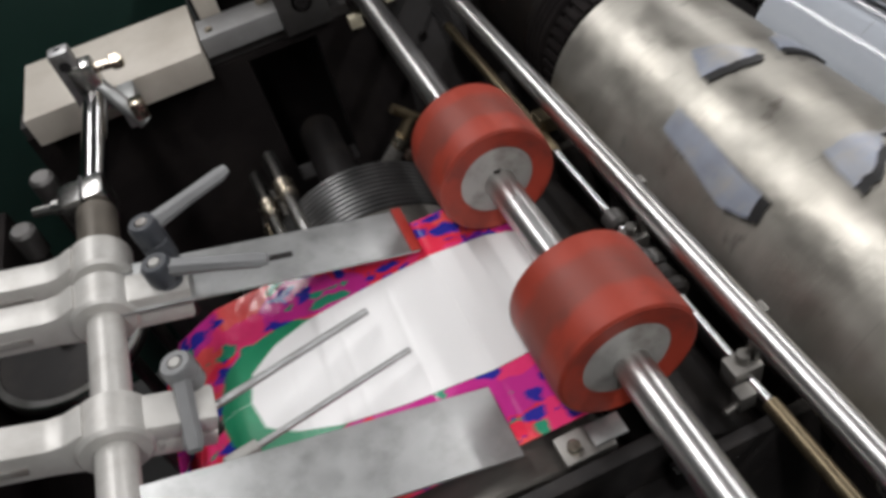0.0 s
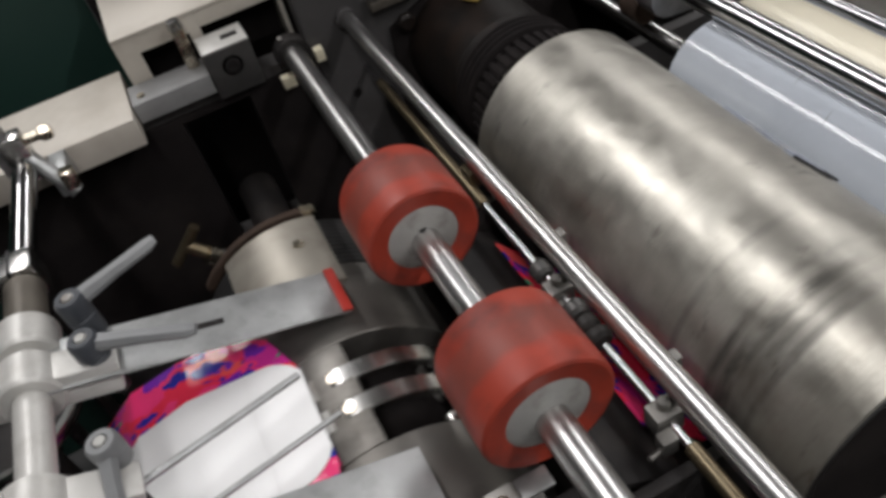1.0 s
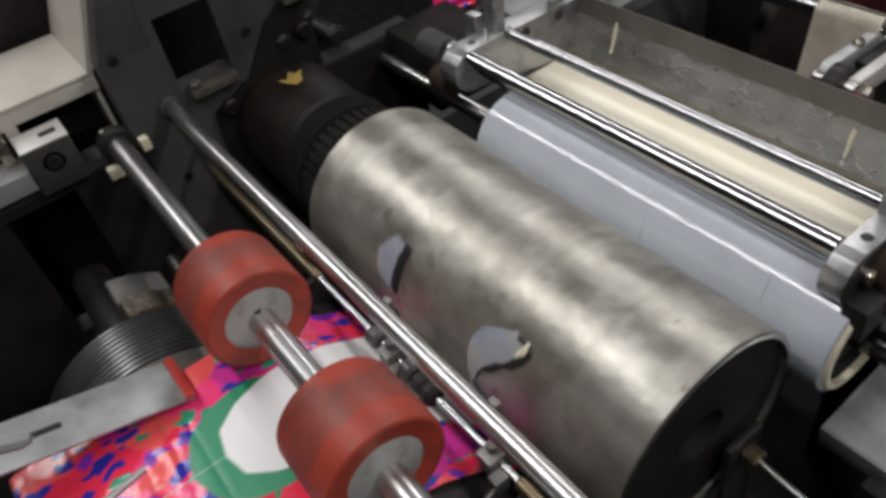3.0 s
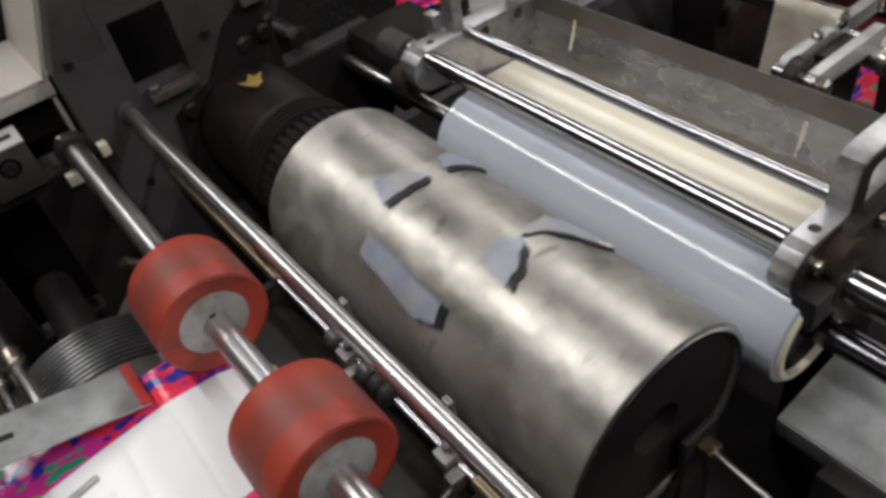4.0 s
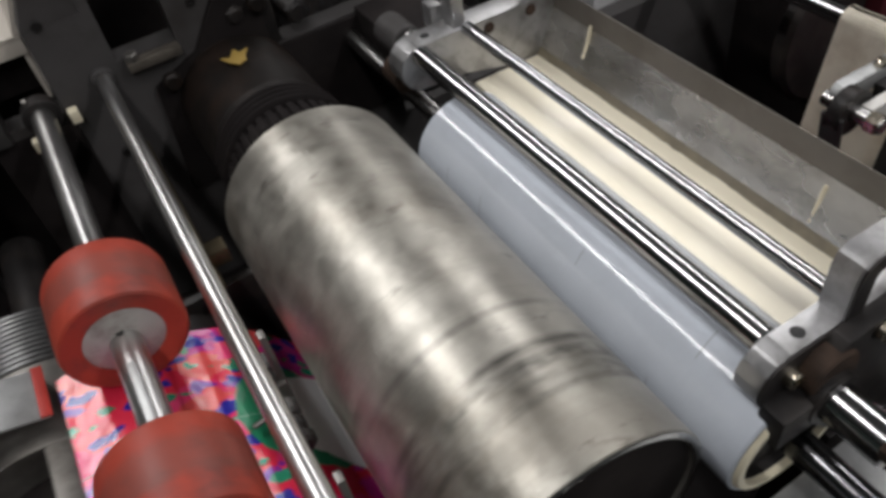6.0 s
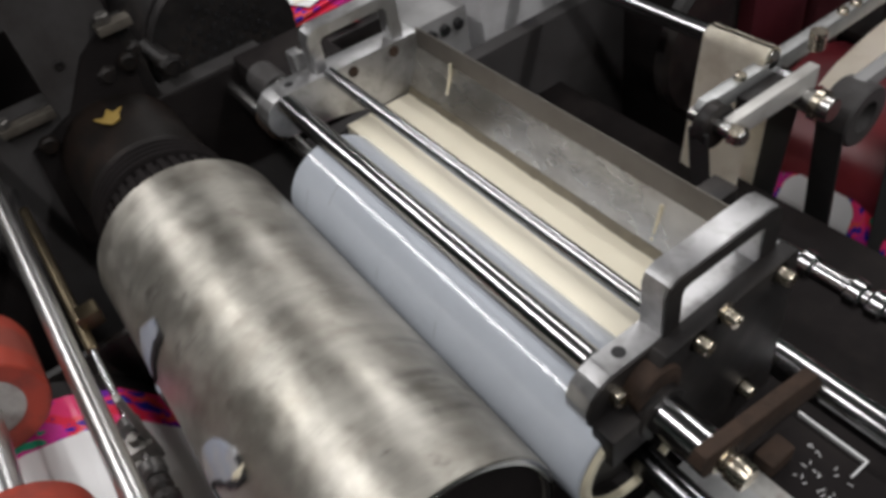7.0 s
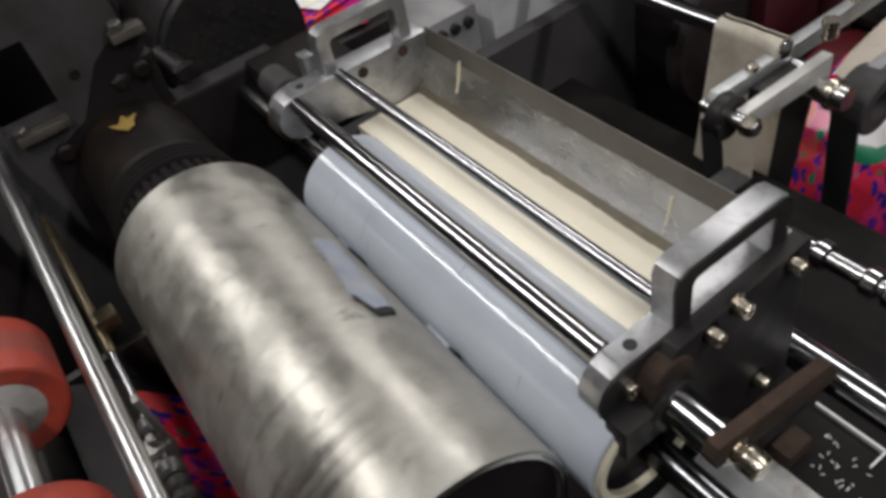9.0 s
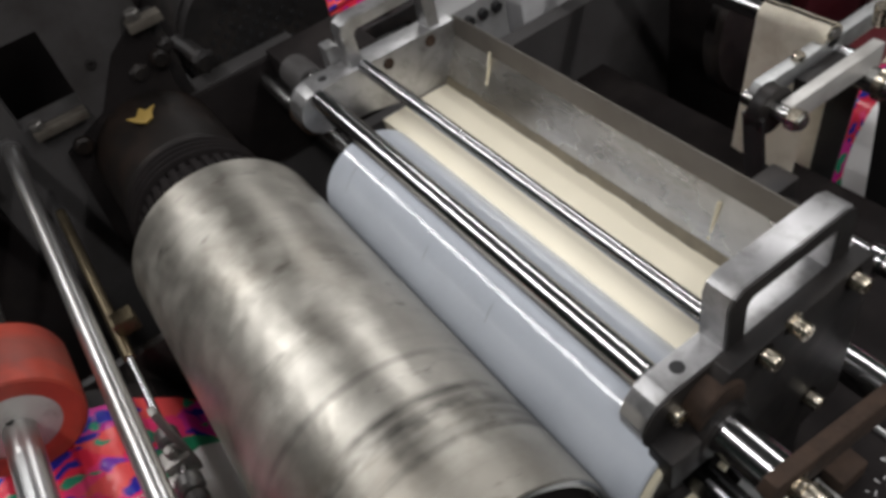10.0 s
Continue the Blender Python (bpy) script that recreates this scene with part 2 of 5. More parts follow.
    bp3.inputs["Strength"].default_value, bp3.inputs["Distance"].default_value = 0.10, 0.0008
    nt.links.new(turned, bp3.inputs["Height"])
    nt.links.new(bp2.outputs[0], bp3.inputs["Normal"])
    nt.links.new(bp3.outputs[0], b.inputs["Normal"])
    return m


def printed_film(name, scale):
    """Pink film printed with red, magenta, blue, purple and green flowers."""
    m = bpy.data.materials.new(name)
    m.use_nodes = True
    nt = m.node_tree
    b = nt.nodes["Principled BSDF"]
    tc = nt.nodes.new("ShaderNodeTexCoord")
    wob = nt.nodes.new("ShaderNodeTexNoise")
    wob.inputs["Scale"].default_value, wob.inputs["Detail"].default_value = 26, 3
    nt.links.new(tc.outputs["Object"], wob.inputs["Vector"])
    sc = nt.nodes.new("ShaderNodeVectorMath")
    sc.operation = "MULTIPLY_ADD"
    sc.inputs[1].default_value = (0.05, 0.05, 0.05)
    nt.links.new(wob.outputs["Color"], sc.inputs[0])
    along = nt.nodes.new("ShaderNodeMapping")
    along.inputs["Scale"].default_value = (0.62, 1.15, 1)
    nt.links.new(tc.outputs["Object"], along.inputs[0])
    nt.links.new(along.outputs[0], sc.inputs[2])

    def cells(s, stops, randomness=1.0):
        v = nt.nodes.new("ShaderNodeTexVoronoi")
        v.inputs["Scale"].default_value, v.inputs["Randomness"].default_value = s, randomness
        nt.links.new(sc.outputs[0], v.inputs["Vector"])
        sp = nt.nodes.new("ShaderNodeSeparateColor")
        nt.links.new(v.outputs["Color"], sp.inputs[0])
        r = nt.nodes.new("ShaderNodeValToRGB")
        r.color_ramp.interpolation = "CONSTANT"
        el = r.color_ramp.elements
        el[0].position, el[0].color = 0, (*stops[0][1], 1)
        el[1].position, el[1].color = stops[1][0], (*stops[1][1], 1)
        for p, col in stops[2:]:
            k = el.new(p)
            k.color = (*col, 1)
        nt.links.new(sp.outputs["Red"], r.inputs[0])
        return r.outputs["Color"], v.outputs["Distance"], sp.outputs["Green"]

    red, pink, magenta, blue, purple, green = (0.84, 0.035, 0.085), (0.87, 0.05, 0.20), (0.62, 0.035, 0.30), (0.03, 0.03, 0.36), (0.19, 0.03, 0.42), (0.03, 0.30, 0.17)
    base, _, _ = cells(scale * 0.5, [(0, red), (0.36, pink), (0.62, magenta), (0.80, pink), (0.92, (0.85, 0.10, 0.10))])
    dots, dist, pick = cells(scale, [(0, blue), (0.34, purple), (0.6, green), (0.8, blue)])
    lt = nt.nodes.new("ShaderNodeMath")
    lt.operation = "LESS_THAN"
    lt.inputs[1].default_value = 0.46
    nt.links.new(dist, lt.inputs[0])
    gt = nt.nodes.new("ShaderNodeMath")
    gt.operation = "GREATER_THAN"
    gt.inputs[1].default_value = 0.42
    nt.links.new(pick, gt.inputs[0])
    both = nt.nodes.new("ShaderNodeMath")
    both.operation = "MULTIPLY"
    nt.links.new(lt.outputs[0], both.inputs[0])
    nt.links.new(gt.outputs[0], both.inputs[1])
    mixn = nt.nodes.new("ShaderNodeMix")
    mixn.data_type = "RGBA"
    nt.links.new(both.outputs[0], mixn.inputs["Factor"])
    nt.links.new(base, mixn.inputs["A"])
    nt.links.new(dots, mixn.inputs["B"])
    nt.links.new(mixn.outputs["Result"], b.inputs["Base Color"])
    b.inputs["Roughness"].default_value = 0.17
    wr = nt.nodes.new("ShaderNodeTexNoise")
    wr.inputs["Scale"].default_value, wr.inputs["Detail"].default_value = 35, 4
    nt.links.new(tc.outputs["Object"], wr.inputs["Vector"])
    bp = nt.nodes.new("ShaderNodeBump")
    bp.inputs["Strength"].default_value, bp.inputs["Distance"].default_value = 0.35, 0.006
    nt.links.new(wr.outputs["Fac"], bp.inputs["Height"])
    nt.links.new(bp.outputs[0], b.inputs["Normal"])
    return m


def banded_rubber():
    """Red rubber with a darker scuffed band round its middle."""
    m = material("red_polyurethane", (0.35, 0.044, 0.024), 0.5, 0, 0.25, 35, 0.35, fine=250, dirt=(0.11, 0.03, 0.025), dirt_amount=0.8)
    nt = m.node_tree
    b = nt.nodes["Principled BSDF"]
    old = b.inputs["Base Color"].links[0].from_socket
    tc = nt.nodes.new("ShaderNodeTexCoord")
    sep = nt.nodes.new("ShaderNodeSeparateXYZ")
    nt.links.new(tc.outputs["Object"], sep.inputs[0])
    wob = nt.nodes.new("ShaderNodeTexNoise")
    wob.inputs["Scale"].default_value, wob.inputs["Detail"].default_value = 45, 6
    nt.links.new(tc.outputs["Object"], wob.inputs["Vector"])
    mr = nt.nodes.new("ShaderNodeMath")
    mr.operation = "MULTIPLY_ADD"
    mr.inputs[1].default_value, mr.inputs[2].default_value = 0.02, -0.010
    nt.links.new(wob.outputs["Fac"], mr.inputs[0])
    add = nt.nodes.new("ShaderNodeMath")
    nt.links.new(sep.outputs["Y"], add.inputs[0])
    nt.links.new(mr.outputs[0], add.inputs[1])
    off = nt.nodes.new("ShaderNodeMapRange")
    off.inputs["From Min"].default_value, off.inputs["From Max"].default_value = -0.05, 0.05
    nt.links.new(add.outputs[0], off.inputs["Value"])
    ramp = nt.nodes.new("ShaderNodeValToRGB")
    e = ramp.color_ramp.elements
    e[0].position, e[0].color, e[1].position, e[1].color = 0.30, (0, 0, 0, 1), 0.74, (0, 0, 0, 1)
    for p, v in ((0.37, 0.60), (0.66, 0.50)):
        k = e.new(p)
        k.color = (v, v, v, 1)
    nt.links.new(off.outputs[0], ramp.inputs[0])
    mix = nt.nodes.new("ShaderNodeMix")
    mix.data_type = "RGBA"
    mix.inputs["B"].default_value = (0.17, 0.055, 0.042, 1)
    nt.links.new(ramp.outputs[0], mix.inputs["Factor"])
    nt.links.new(old, mix.inputs["A"])
    nt.links.new(mix.outputs["Result"], b.inputs["Base Color"])
    return m


M["red_rubber"] = banded_rubber()
M["drum"] = steel_drum()
M["print"] = printed_film("printed_pink_film", 52)
M["grime"] = material("brown_grime", (0.34, 0.29, 0.20), 0.45, 0.1, 0.3, 50, 0.4, coat=0.2)


# ---- building helpers ----
def box(x0, x1, y0, y1, z0, z1, bevel=0.0015, bm=None, m=None):
    one = bmesh.new()
    bmesh.ops.create_cube(one, size=1)
    for v in one.verts:
        v.co = Vector(((x0 + x1) / 2 + v.co.x * (x1 - x0), (y0 + y1) / 2 + v.co.y * (y1 - y0), (z0 + z1) / 2 + v.co.z * (z1 - z0)))
    if bevel:
        bmesh.ops.bevel(one, geom=list(one.edges), offset=min(bevel, 0.4 * min(x1 - x0, y1 - y0, z1 - z0)), segments=2, affect="EDGES", profile=0.6)
    return joined(bm, one, m)


def joined(bm, one, m=None):
    if m is not None:
        one.transform(m)
    if bm is None:
        return one
    mesh = bpy.data.meshes.new("joined")
    one.to_mesh(mesh)
    one.free()
    bm.from_mesh(mesh)
    bpy.data.meshes.remove(mesh)
    return bm


def lathe(profile, bm=None, m=None, segments=48):
    """Turns (r, y) pairs about the y axis; a ring closes when first and last pair agree."""
    one = bmesh.new()
    rings = []
    for r, y in profile:
        if r < 1e-6:
            rings.append([one.verts.new((0, y, 0))])
        else:
            rings.append([one.verts.new((r * math.sin(2 * math.pi * i / segments), y, r * math.cos(2 * math.pi * i / segments))) for i in range(segments)])
    for a, b in zip(rings, rings[1:]):
        for i in range(segments):
            j = (i + 1) % segments
            if len(a) == 1 and len(b) == 1:
                continue
            if len(a) == 1:
                one.faces.new((a[0], b[i], b[j]))
            elif len(b) == 1:
                one.faces.new((a[i], b[0], a[j]))
            else:
                one.faces.new((a[i], b[i], b[j], a[j]))
    bmesh.ops.recalc_face_normals(one, faces=list(one.faces))
    return joined(bm, one, m)


def rod(x, z, y0, y1, r, bm=None, chamfer=0.0015, segments=36):
    c = min(chamfer, r * 0.4)
    return lathe([(0, y0), (r - c, y0), (r, y0 + c), (r, y1 - c), (r - c, y1), (0, y1)], bm, Matrix.Translation((x, 0, z)), segments)


def bar_between(p, q, r, bm=None, chamfer=0.001, segments=20):
    p, q = Vector(p), Vector(q)
    turn = (q - p).to_track_quat("Y", "Z").to_matrix().to_4x4()
    n = (q - p).length
    c = min(chamfer, r * 0.4)
    return lathe([(0, 0), (r - c, 0), (r, c), (r, n - c), (r - c, n), (0, n)], bm, Matrix.Translation(p) @ turn, segments)


def outline(points, y0, y1, bevel=0.0015, bm=None, m=None):
    """A plate with the outline (x, z), from y0 to y1."""
    one = bmesh.new()
    f = one.faces.new([one.verts.new((x, y0, z)) for x, z in points])
    g = bmesh.ops.extrude_face_region(one, geom=[f])
    for v in g["geom"]:
        if isinstance(v, bmesh.types.BMVert):
            v.co.y = y1
    bmesh.ops.recalc_face_normals(one, faces=list(one.faces))
    if bevel:
        bmesh.ops.bevel(one, geom=list(one.edges), offset=bevel, segments=2, affect="EDGES", profile=0.6)
    return joined(bm, one, m)


def pierced(x0, x1, z0, z1, y0, y1, holes, bm=None):
    """A plate with rectangular holes (x0, x1, z0, z1) right through it."""
    one = bmesh.new()
    xs = sorted({x0, x1, *[h[0] for h in holes], *[h[1] for h in holes]})
    zs = sorted({z0, z1, *[h[2] for h in holes], *[h[3] for h in holes]})
    grid = {}

    def vert(i, k):
        if (i, k) not in grid:
            grid[i, k] = one.verts.new((xs[i], y0, zs[k]))
        return grid[i, k]

    for i in range(len(xs) - 1):
        for k in range(len(zs) - 1):
            cx, cz = (xs[i] + xs[i + 1]) / 2, (zs[k] + zs[k + 1]) / 2
            if any(h[0] < cx < h[1] and h[2] < cz < h[3] for h in holes):
                continue
            one.faces.new((vert(i, k), vert(i + 1, k), vert(i + 1, k + 1), vert(i, k + 1)))
    g = bmesh.ops.extrude_face_region(one, geom=list(one.faces))
    for v in g["geom"]:
        if isinstance(v, bmesh.types.BMVert):
            v.co.y = y1
    bmesh.ops.recalc_face_normals(one, faces=list(one.faces))
    return joined(bm, one)


def part(name, bm, mat, parent=None, label="", angle=35, local=False):
    mesh = bpy.data.meshes.new(name)
    bm.to_mesh(mesh)
    bm.free()
    for mm in mat if isinstance(mat, (list, tuple)) else [mat]:
        mesh.materials.append(M[mm])
    mesh.shade_smooth()
    mesh.set_sharp_from_angle(angle=radians(angle))
    ob = new(name, mesh)
    if parent is not None:
        ob.parent = parent
        if not local:
            ob.matrix_parent_inverse = placed(parent).inverted()
    if label:
        ob["label"] = label
    return ob


def placed(ob):
    return (placed(ob.parent) @ ob.matrix_parent_inverse if ob.parent else Matrix()) @ ob.matrix_basis


def thing(name, at, label, category, group="", kind=""):
    ob = new(name)
    ob.empty_display_size = 0.02
    ob.matrix_world = at if isinstance(at, Matrix) else Matrix.Translation(at)
    return tagged(ob, label, category, group, kind)


def socket_bolt(parent, p, turn, r=0.0085, h=0.011, washer=True, mat="nickel", name="bolt"):
    """A socket head bolt whose head points along the local -y, with a hex recess and a washer."""
    bm = bmesh.new()
    hex_r = r * 0.5
    lathe([(0, -h * 0.45), (hex_r, -h * 0.45), (hex_r, -h), (r * 0.88, -h), (r, -h * 0.88), (r, 0), (0, 0)], bm, None, 24)
    if washer:
        lathe([(0, 0), (r * 1.35, 0), (r * 1.35, 0.002), (0, 0.002)], bm, None, 24)
    bm.transform(Matrix.Translation(p) @ turn)
    return part(name, bm, mat, parent)

# ---- structure ----
tagged(part("floor", box(-4, 6, -4, 6, -0.95, -0.85, 0), "floor"), "grey concrete workshop floor under the machine", "floor", kind="structure")
tagged(part("ceiling", box(-4, 6, -4, 6, 3.3, 3.4, 0), "ceiling"), "pale workshop ceiling above the fluorescent lamps", "ceiling", kind="structure")
for nm, b in (("wall_north", (-4, 6, 5.9, 6, -0.85, 3.3)), ("wall_south", (-4, 6, -4, -3.9, -0.85, 3.3)), ("wall_west", (-4, -3.9, -3.9, 5.9, -0.85, 3.3)), ("wall_east", (5.9, 6, -3.9, 5.9, -0.85, 3.3))):
    tagged(part(nm, box(*b, 0), "wall"), "dark green painted workshop wall", "wall", kind="structure")
for x, y, z, length, width, power in LAMPS:
    fx = thing("ceiling_light", (x, y, 3.3), "long white fluorescent light fixture hung from the ceiling", "ceiling light", "workshop lights")
    part("housing", box(x - 0.14, x + 0.14, y - length / 2, y + length / 2, 3.02, 3.10, 0.004), "white_paper", fx)
    for dy in (-length / 3, length / 3):
        part("hanger", box(x - 0.01, x + 0.01, y + dy - 0.01, y + dy + 0.01, 3.10, 3.30, 0.001), "black_steel", fx)

CX, CZ, CR = 0.353, -0.033, 0.1255
PERIOD = 1.331
SPEED = 2 * math.pi * CR / PERIOD

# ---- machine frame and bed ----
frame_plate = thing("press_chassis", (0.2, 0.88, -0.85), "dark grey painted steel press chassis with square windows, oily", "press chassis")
part("side_plate", pierced(-0.42, 2.3, -0.85, 0.30, 0.86, 0.90, [(0.205, 0.292, 0.085, 0.20), (-0.10, 0.005, -0.22, 0.02), (0.42, 2.3, 0.02, 0.30), (0.62, 2.3, -0.2, 0.02), (-0.42, 0.112, 0.045, 0.165), (-0.42, 0.19, 0.165, 0.30)]), "dark_frame", frame_plate, "dark grey steel plate with square windows")
# Thin black sheet added over the unlit lower chassis; its colour stands for shade.
part("shade_sheet", pierced(-0.42, 0.118, -0.36, 0.030, 0.852, 0.8595, [(-0.10, 0.005, -0.22, 0.02)]), "black_void", frame_plate, "added black sheet painting shade on the lower chassis")
part("corner_plate", outline([(0.112, 0.165), (0.168, 0.30), (0.1898, 0.30), (0.1898, 0.165)], 0.861, 0.899, 0.0005), "dark_frame", frame_plate)
part("window_ledge", box(0.215, 0.292, 0.840, 0.859, 0.070, 0.084, 0.002), "grime_steel", frame_plate, "worn strip below the window")
part("ledge_nut", bar_between((0.225, 0.850, 0.084), (0.225, 0.849, 0.096), 0.010, None, 0.002, 6), "dirty_steel", frame_plate)
part("motor_bracket", box(0.395, 0.445, 0.835, 0.859, 0.150, 0.164, 0.002), "grime_steel", frame_plate, "worn steel bracket")
part("bracket_nut", bar_between((0.410, 0.847, 0.164), (0.410, 0.846, 0.178), 0.011, None, 0.002, 6), "dirty_steel", frame_plate)
part("bracket_post", box(0.400, 0.44, 0.8605, 0.88, 0.02, 0.160, 0.002), "black_steel", frame_plate)
for px, pz in ((0.135, 0.17), (0.33, 0.13), (0.16, -0.05), (0.05, -0.10)):
    socket_bolt(frame_plate, (px, 0.86, pz), Matrix(), 0.007, 0.005, False, "black_steel")
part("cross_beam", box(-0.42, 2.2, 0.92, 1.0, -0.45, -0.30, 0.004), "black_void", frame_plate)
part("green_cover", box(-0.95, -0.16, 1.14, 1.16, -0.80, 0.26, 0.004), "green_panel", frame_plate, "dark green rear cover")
# Added black sheet blocks the view behind the windows, painted as deep shade.
part("dark_backing", box(-0.155, 0.46, 1.11, 1.13, -0.80, 0.26, 0.004), "black_void", frame_plate, "added black backing that keeps the windows dark")

bed = thing("machine_bed", (0.4, 0.4, -0.85), "black steel machine bed with oily castings below the rollers", "machine bed")
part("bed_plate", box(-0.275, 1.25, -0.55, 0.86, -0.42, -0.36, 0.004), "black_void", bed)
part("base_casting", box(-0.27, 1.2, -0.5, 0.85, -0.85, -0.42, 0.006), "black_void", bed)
part("chute", outline([(0.112, -0.022), (0.110, -0.030), (0.180, -0.076), (0.221, -0.147), (0.288, -0.192), (0.55, -0.192), (0.55, -0.183), (0.291, -0.183), (0.228, -0.141), (0.186, -0.068)], 0.09, 0.47, 0.001), "black_steel", bed, "black sheet steel chute")
for y0 in (0.07, 0.475):
    part("chute_bracket", box(0.09, 0.26, y0, y0 + 0.012, -0.36, -0.03, 0.002), "black_steel", bed)
part("front_rail", box(0.05, 0.12, -0.06, 0.11, -0.36, -0.06, 0.004), "black_steel", bed)
part("table_edge", box(-0.05, 0.11, 0.085, 0.098, -0.06, 0.0, 0.002), "black_steel", bed)

clip = thing("spring_clip", (0.035, 0.118, -0.01), "bright steel spring clip with a screw beside the guide", "clip")
part("clip_body", box(0.012, 0.058, 0.104, 0.132, -0.016, -0.004, 0.003), "dirty_steel", clip)
part("clip_screw", bar_between((0.024, 0.116, -0.006), (0.024, 0.114, 0.004), 0.006), "nickel", clip)
part("clip_leaf", box(0.040, 0.070, 0.108, 0.128, -0.003, 0.0, 0.001), "galvanised", clip)

# gripper drum under the press rollers: worn steel shell with a gap, gripper bars, clamp plate and fingers
GX, GZ, GR = -0.045, -0.136, 0.1335
GY = 0.30
gdrum = thing("gripper_drum", (GX, GY, GZ), "worn grey steel gripper drum with a dark gap and bright grippers", "gripper drum")


def drum_angle(phase):
    """Where on the drum the stretch lies that stands on top at that time, in radians."""
    return -2 * math.pi * phase / PERIOD


def on_drum(phase):
    """The pose on the drum's surface that stands on top at that time."""
    return pose(0, 0, 0, 0, math.degrees(drum_angle(phase)), 0) @ Matrix.Translation((0, 0, GR))


def curved(p0, p1, y0, y1, r0, r1, steps=24, round_ends=0.0, bm=None):
    """A piece of a ring between two phases, from y0 to y1 and from radius r0 to r1; its ends may sink."""
    one = bmesh.new()
    rows = []
    for i in range(steps + 1):
        u = i / steps
        a = drum_angle(p0 + (p1 - p0) * u)
        sink = round_ends * max(0.0, abs(2 * u - 1) - 0.75) ** 2 * 16
        rows.append([one.verts.new(((r - sink) * math.sin(a), y, (r - sink) * math.cos(a))) for y, r in ((y0, r0), (y1, r0), (y1, r1), (y0, r1))])
    for c, d in zip(rows, rows[1:]):
        for k in range(4):
            one.faces.new((c[k], c[(k + 1) % 4], d[(k + 1) % 4], d[k]))
    one.faces.new(rows[0][::-1])
    one.faces.new(rows[-1])
    bmesh.ops.recalc_face_normals(one, faces=list(one.faces))
    bmesh.ops.bevel(one, geom=[e for e in one.edges if e.calc_face_angle(0) > 0.8], offset=0.0012, segments=2, affect="EDGES")
    return joined(bm, one)


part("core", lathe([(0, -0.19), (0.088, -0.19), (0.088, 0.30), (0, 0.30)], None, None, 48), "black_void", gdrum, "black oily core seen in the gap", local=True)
part("near_shell", lathe([(0.088, -0.195), (GR - 0.003, -0.195), (GR, -0.192), (GR, -0.078), (GR - 0.001, -0.077), (0.088, -0.077)], None, None, 96), "drum_shell", gdrum, "dull worn steel shell", local=True)
part("middle_shell", curved(0.988, 0.65 + PERIOD, -0.0768, 0.0578, 0.09, GR, 80), "drum_shell", gdrum, "dull worn steel shell", local=True)
part("far_shell", lathe([(0.088, 0.058), (GR - 0.001, 0.058), (GR, 0.059), (GR, 0.172), (GR - 0.002, 0.174), (0.088, 0.174)], None, None, 96), "drum_shell", gdrum, "dull worn steel shell", local=True)
for k in range(11):
    y = 0.1745 + 0.008 * k
    part("ridge", lathe([(0.088, y), (GR - 0.001, y), (GR + 0.0015, y + 0.0015), (GR + 0.0015, y + 0.006), (GR - 0.001, y + 0.0077), (0.088, y + 0.0077)], None, None, 72), "ribbed_steel", gdrum, "dark oiled ring of the ribbed drum end", local=True)
part("axle", rod(0, 0, -0.24, 0.555, 0.03), "black_steel", gdrum, local=True)
for y0, p0, p1 in ((0.006, 1.050, 0.80), (-0.036, 1.045, 0.84)):
    g = part("gripper", curved(p0, p1, y0, y0 + 0.021, GR - 0.010, GR + 0.001, 24, 0.012), "worn_chrome", gdrum, "bright worn gripper bar", local=True)
    part("pivot_bolt", lathe([(0, 0), (0.006, 0), (0.006, 0.004), (0, 0.004)], None, on_drum(p0 - 0.03) @ Matrix.Translation((0, y0 + 0.0105, -0.001)) @ pose(0, 0, 0, 90), 20), "nickel", g, local=True)
    part("roller", lathe([(0, -0.013), (0.010, -0.013), (0.010, 0.013), (0, 0.013)], None, on_drum(p0 + 0.012) @ Matrix.Translation((0, y0 + 0.0105, -0.008)), 24), "hub", g, local=True)
cp = part("clamp_plate", curved(1.125, 0.925, 0.142, 0.272, GR - 0.006, GR + 0.003, 24), "dull_plate", gdrum, "worn beige clamp plate", local=True)
for phase, py in ((0.976, 0.222), (1.08, 0.165)):
    part("screw", lathe([(0, 0), (0.007, 0), (0.006, 0.004), (0, 0.003)], None, on_drum(phase) @ Matrix.Translation((0, py, 0.002)) @ pose(0, 0, 0, 90), 16), "nickel", cp, local=True)
part("rusty_rim", curved(1.19, 0.945, 0.275, 0.287, GR - 0.006, GR + 0.006, 20), "rust", cp, "rusty brown rim", local=True)
part("rim_tip", curved(0.944, 0.918, 0.273, 0.289, GR - 0.006, GR + 0.008, 6), "nickel", cp, "bright worn tip", local=True)
tb_at = on_drum(1.165) @ Matrix.Translation((0, 0.33, 0))
tb = part("clamp_screw", lathe([(0, 0), (0.008, 0), (0.008, 0.055), (0, 0.055)], None, tb_at @ Matrix.Translation((0, 0, -0.028)) @ pose(0, 0, 0, 78), 16), "brass", gdrum, "brassy clamp screw with a crossbar", local=True)
part("crossbar", lathe([(0, -0.030), (0.007, -0.030), (0.007, 0.030), (0, 0.030)], None, tb_at @ Matrix.Translation((0, 0.012, 0.026)) @ pose(0, 0, 0, 0, 0, 90), 16), "brass", tb, local=True)
part("collar", lathe([(0, 0), (0.013, 0), (0.013, 0.014), (0, 0.014)], None, tb_at @ Matrix.Translation((0, 0, -0.014)) @ pose(0, 0, 0, 90), 16), "nickel", tb, local=True)
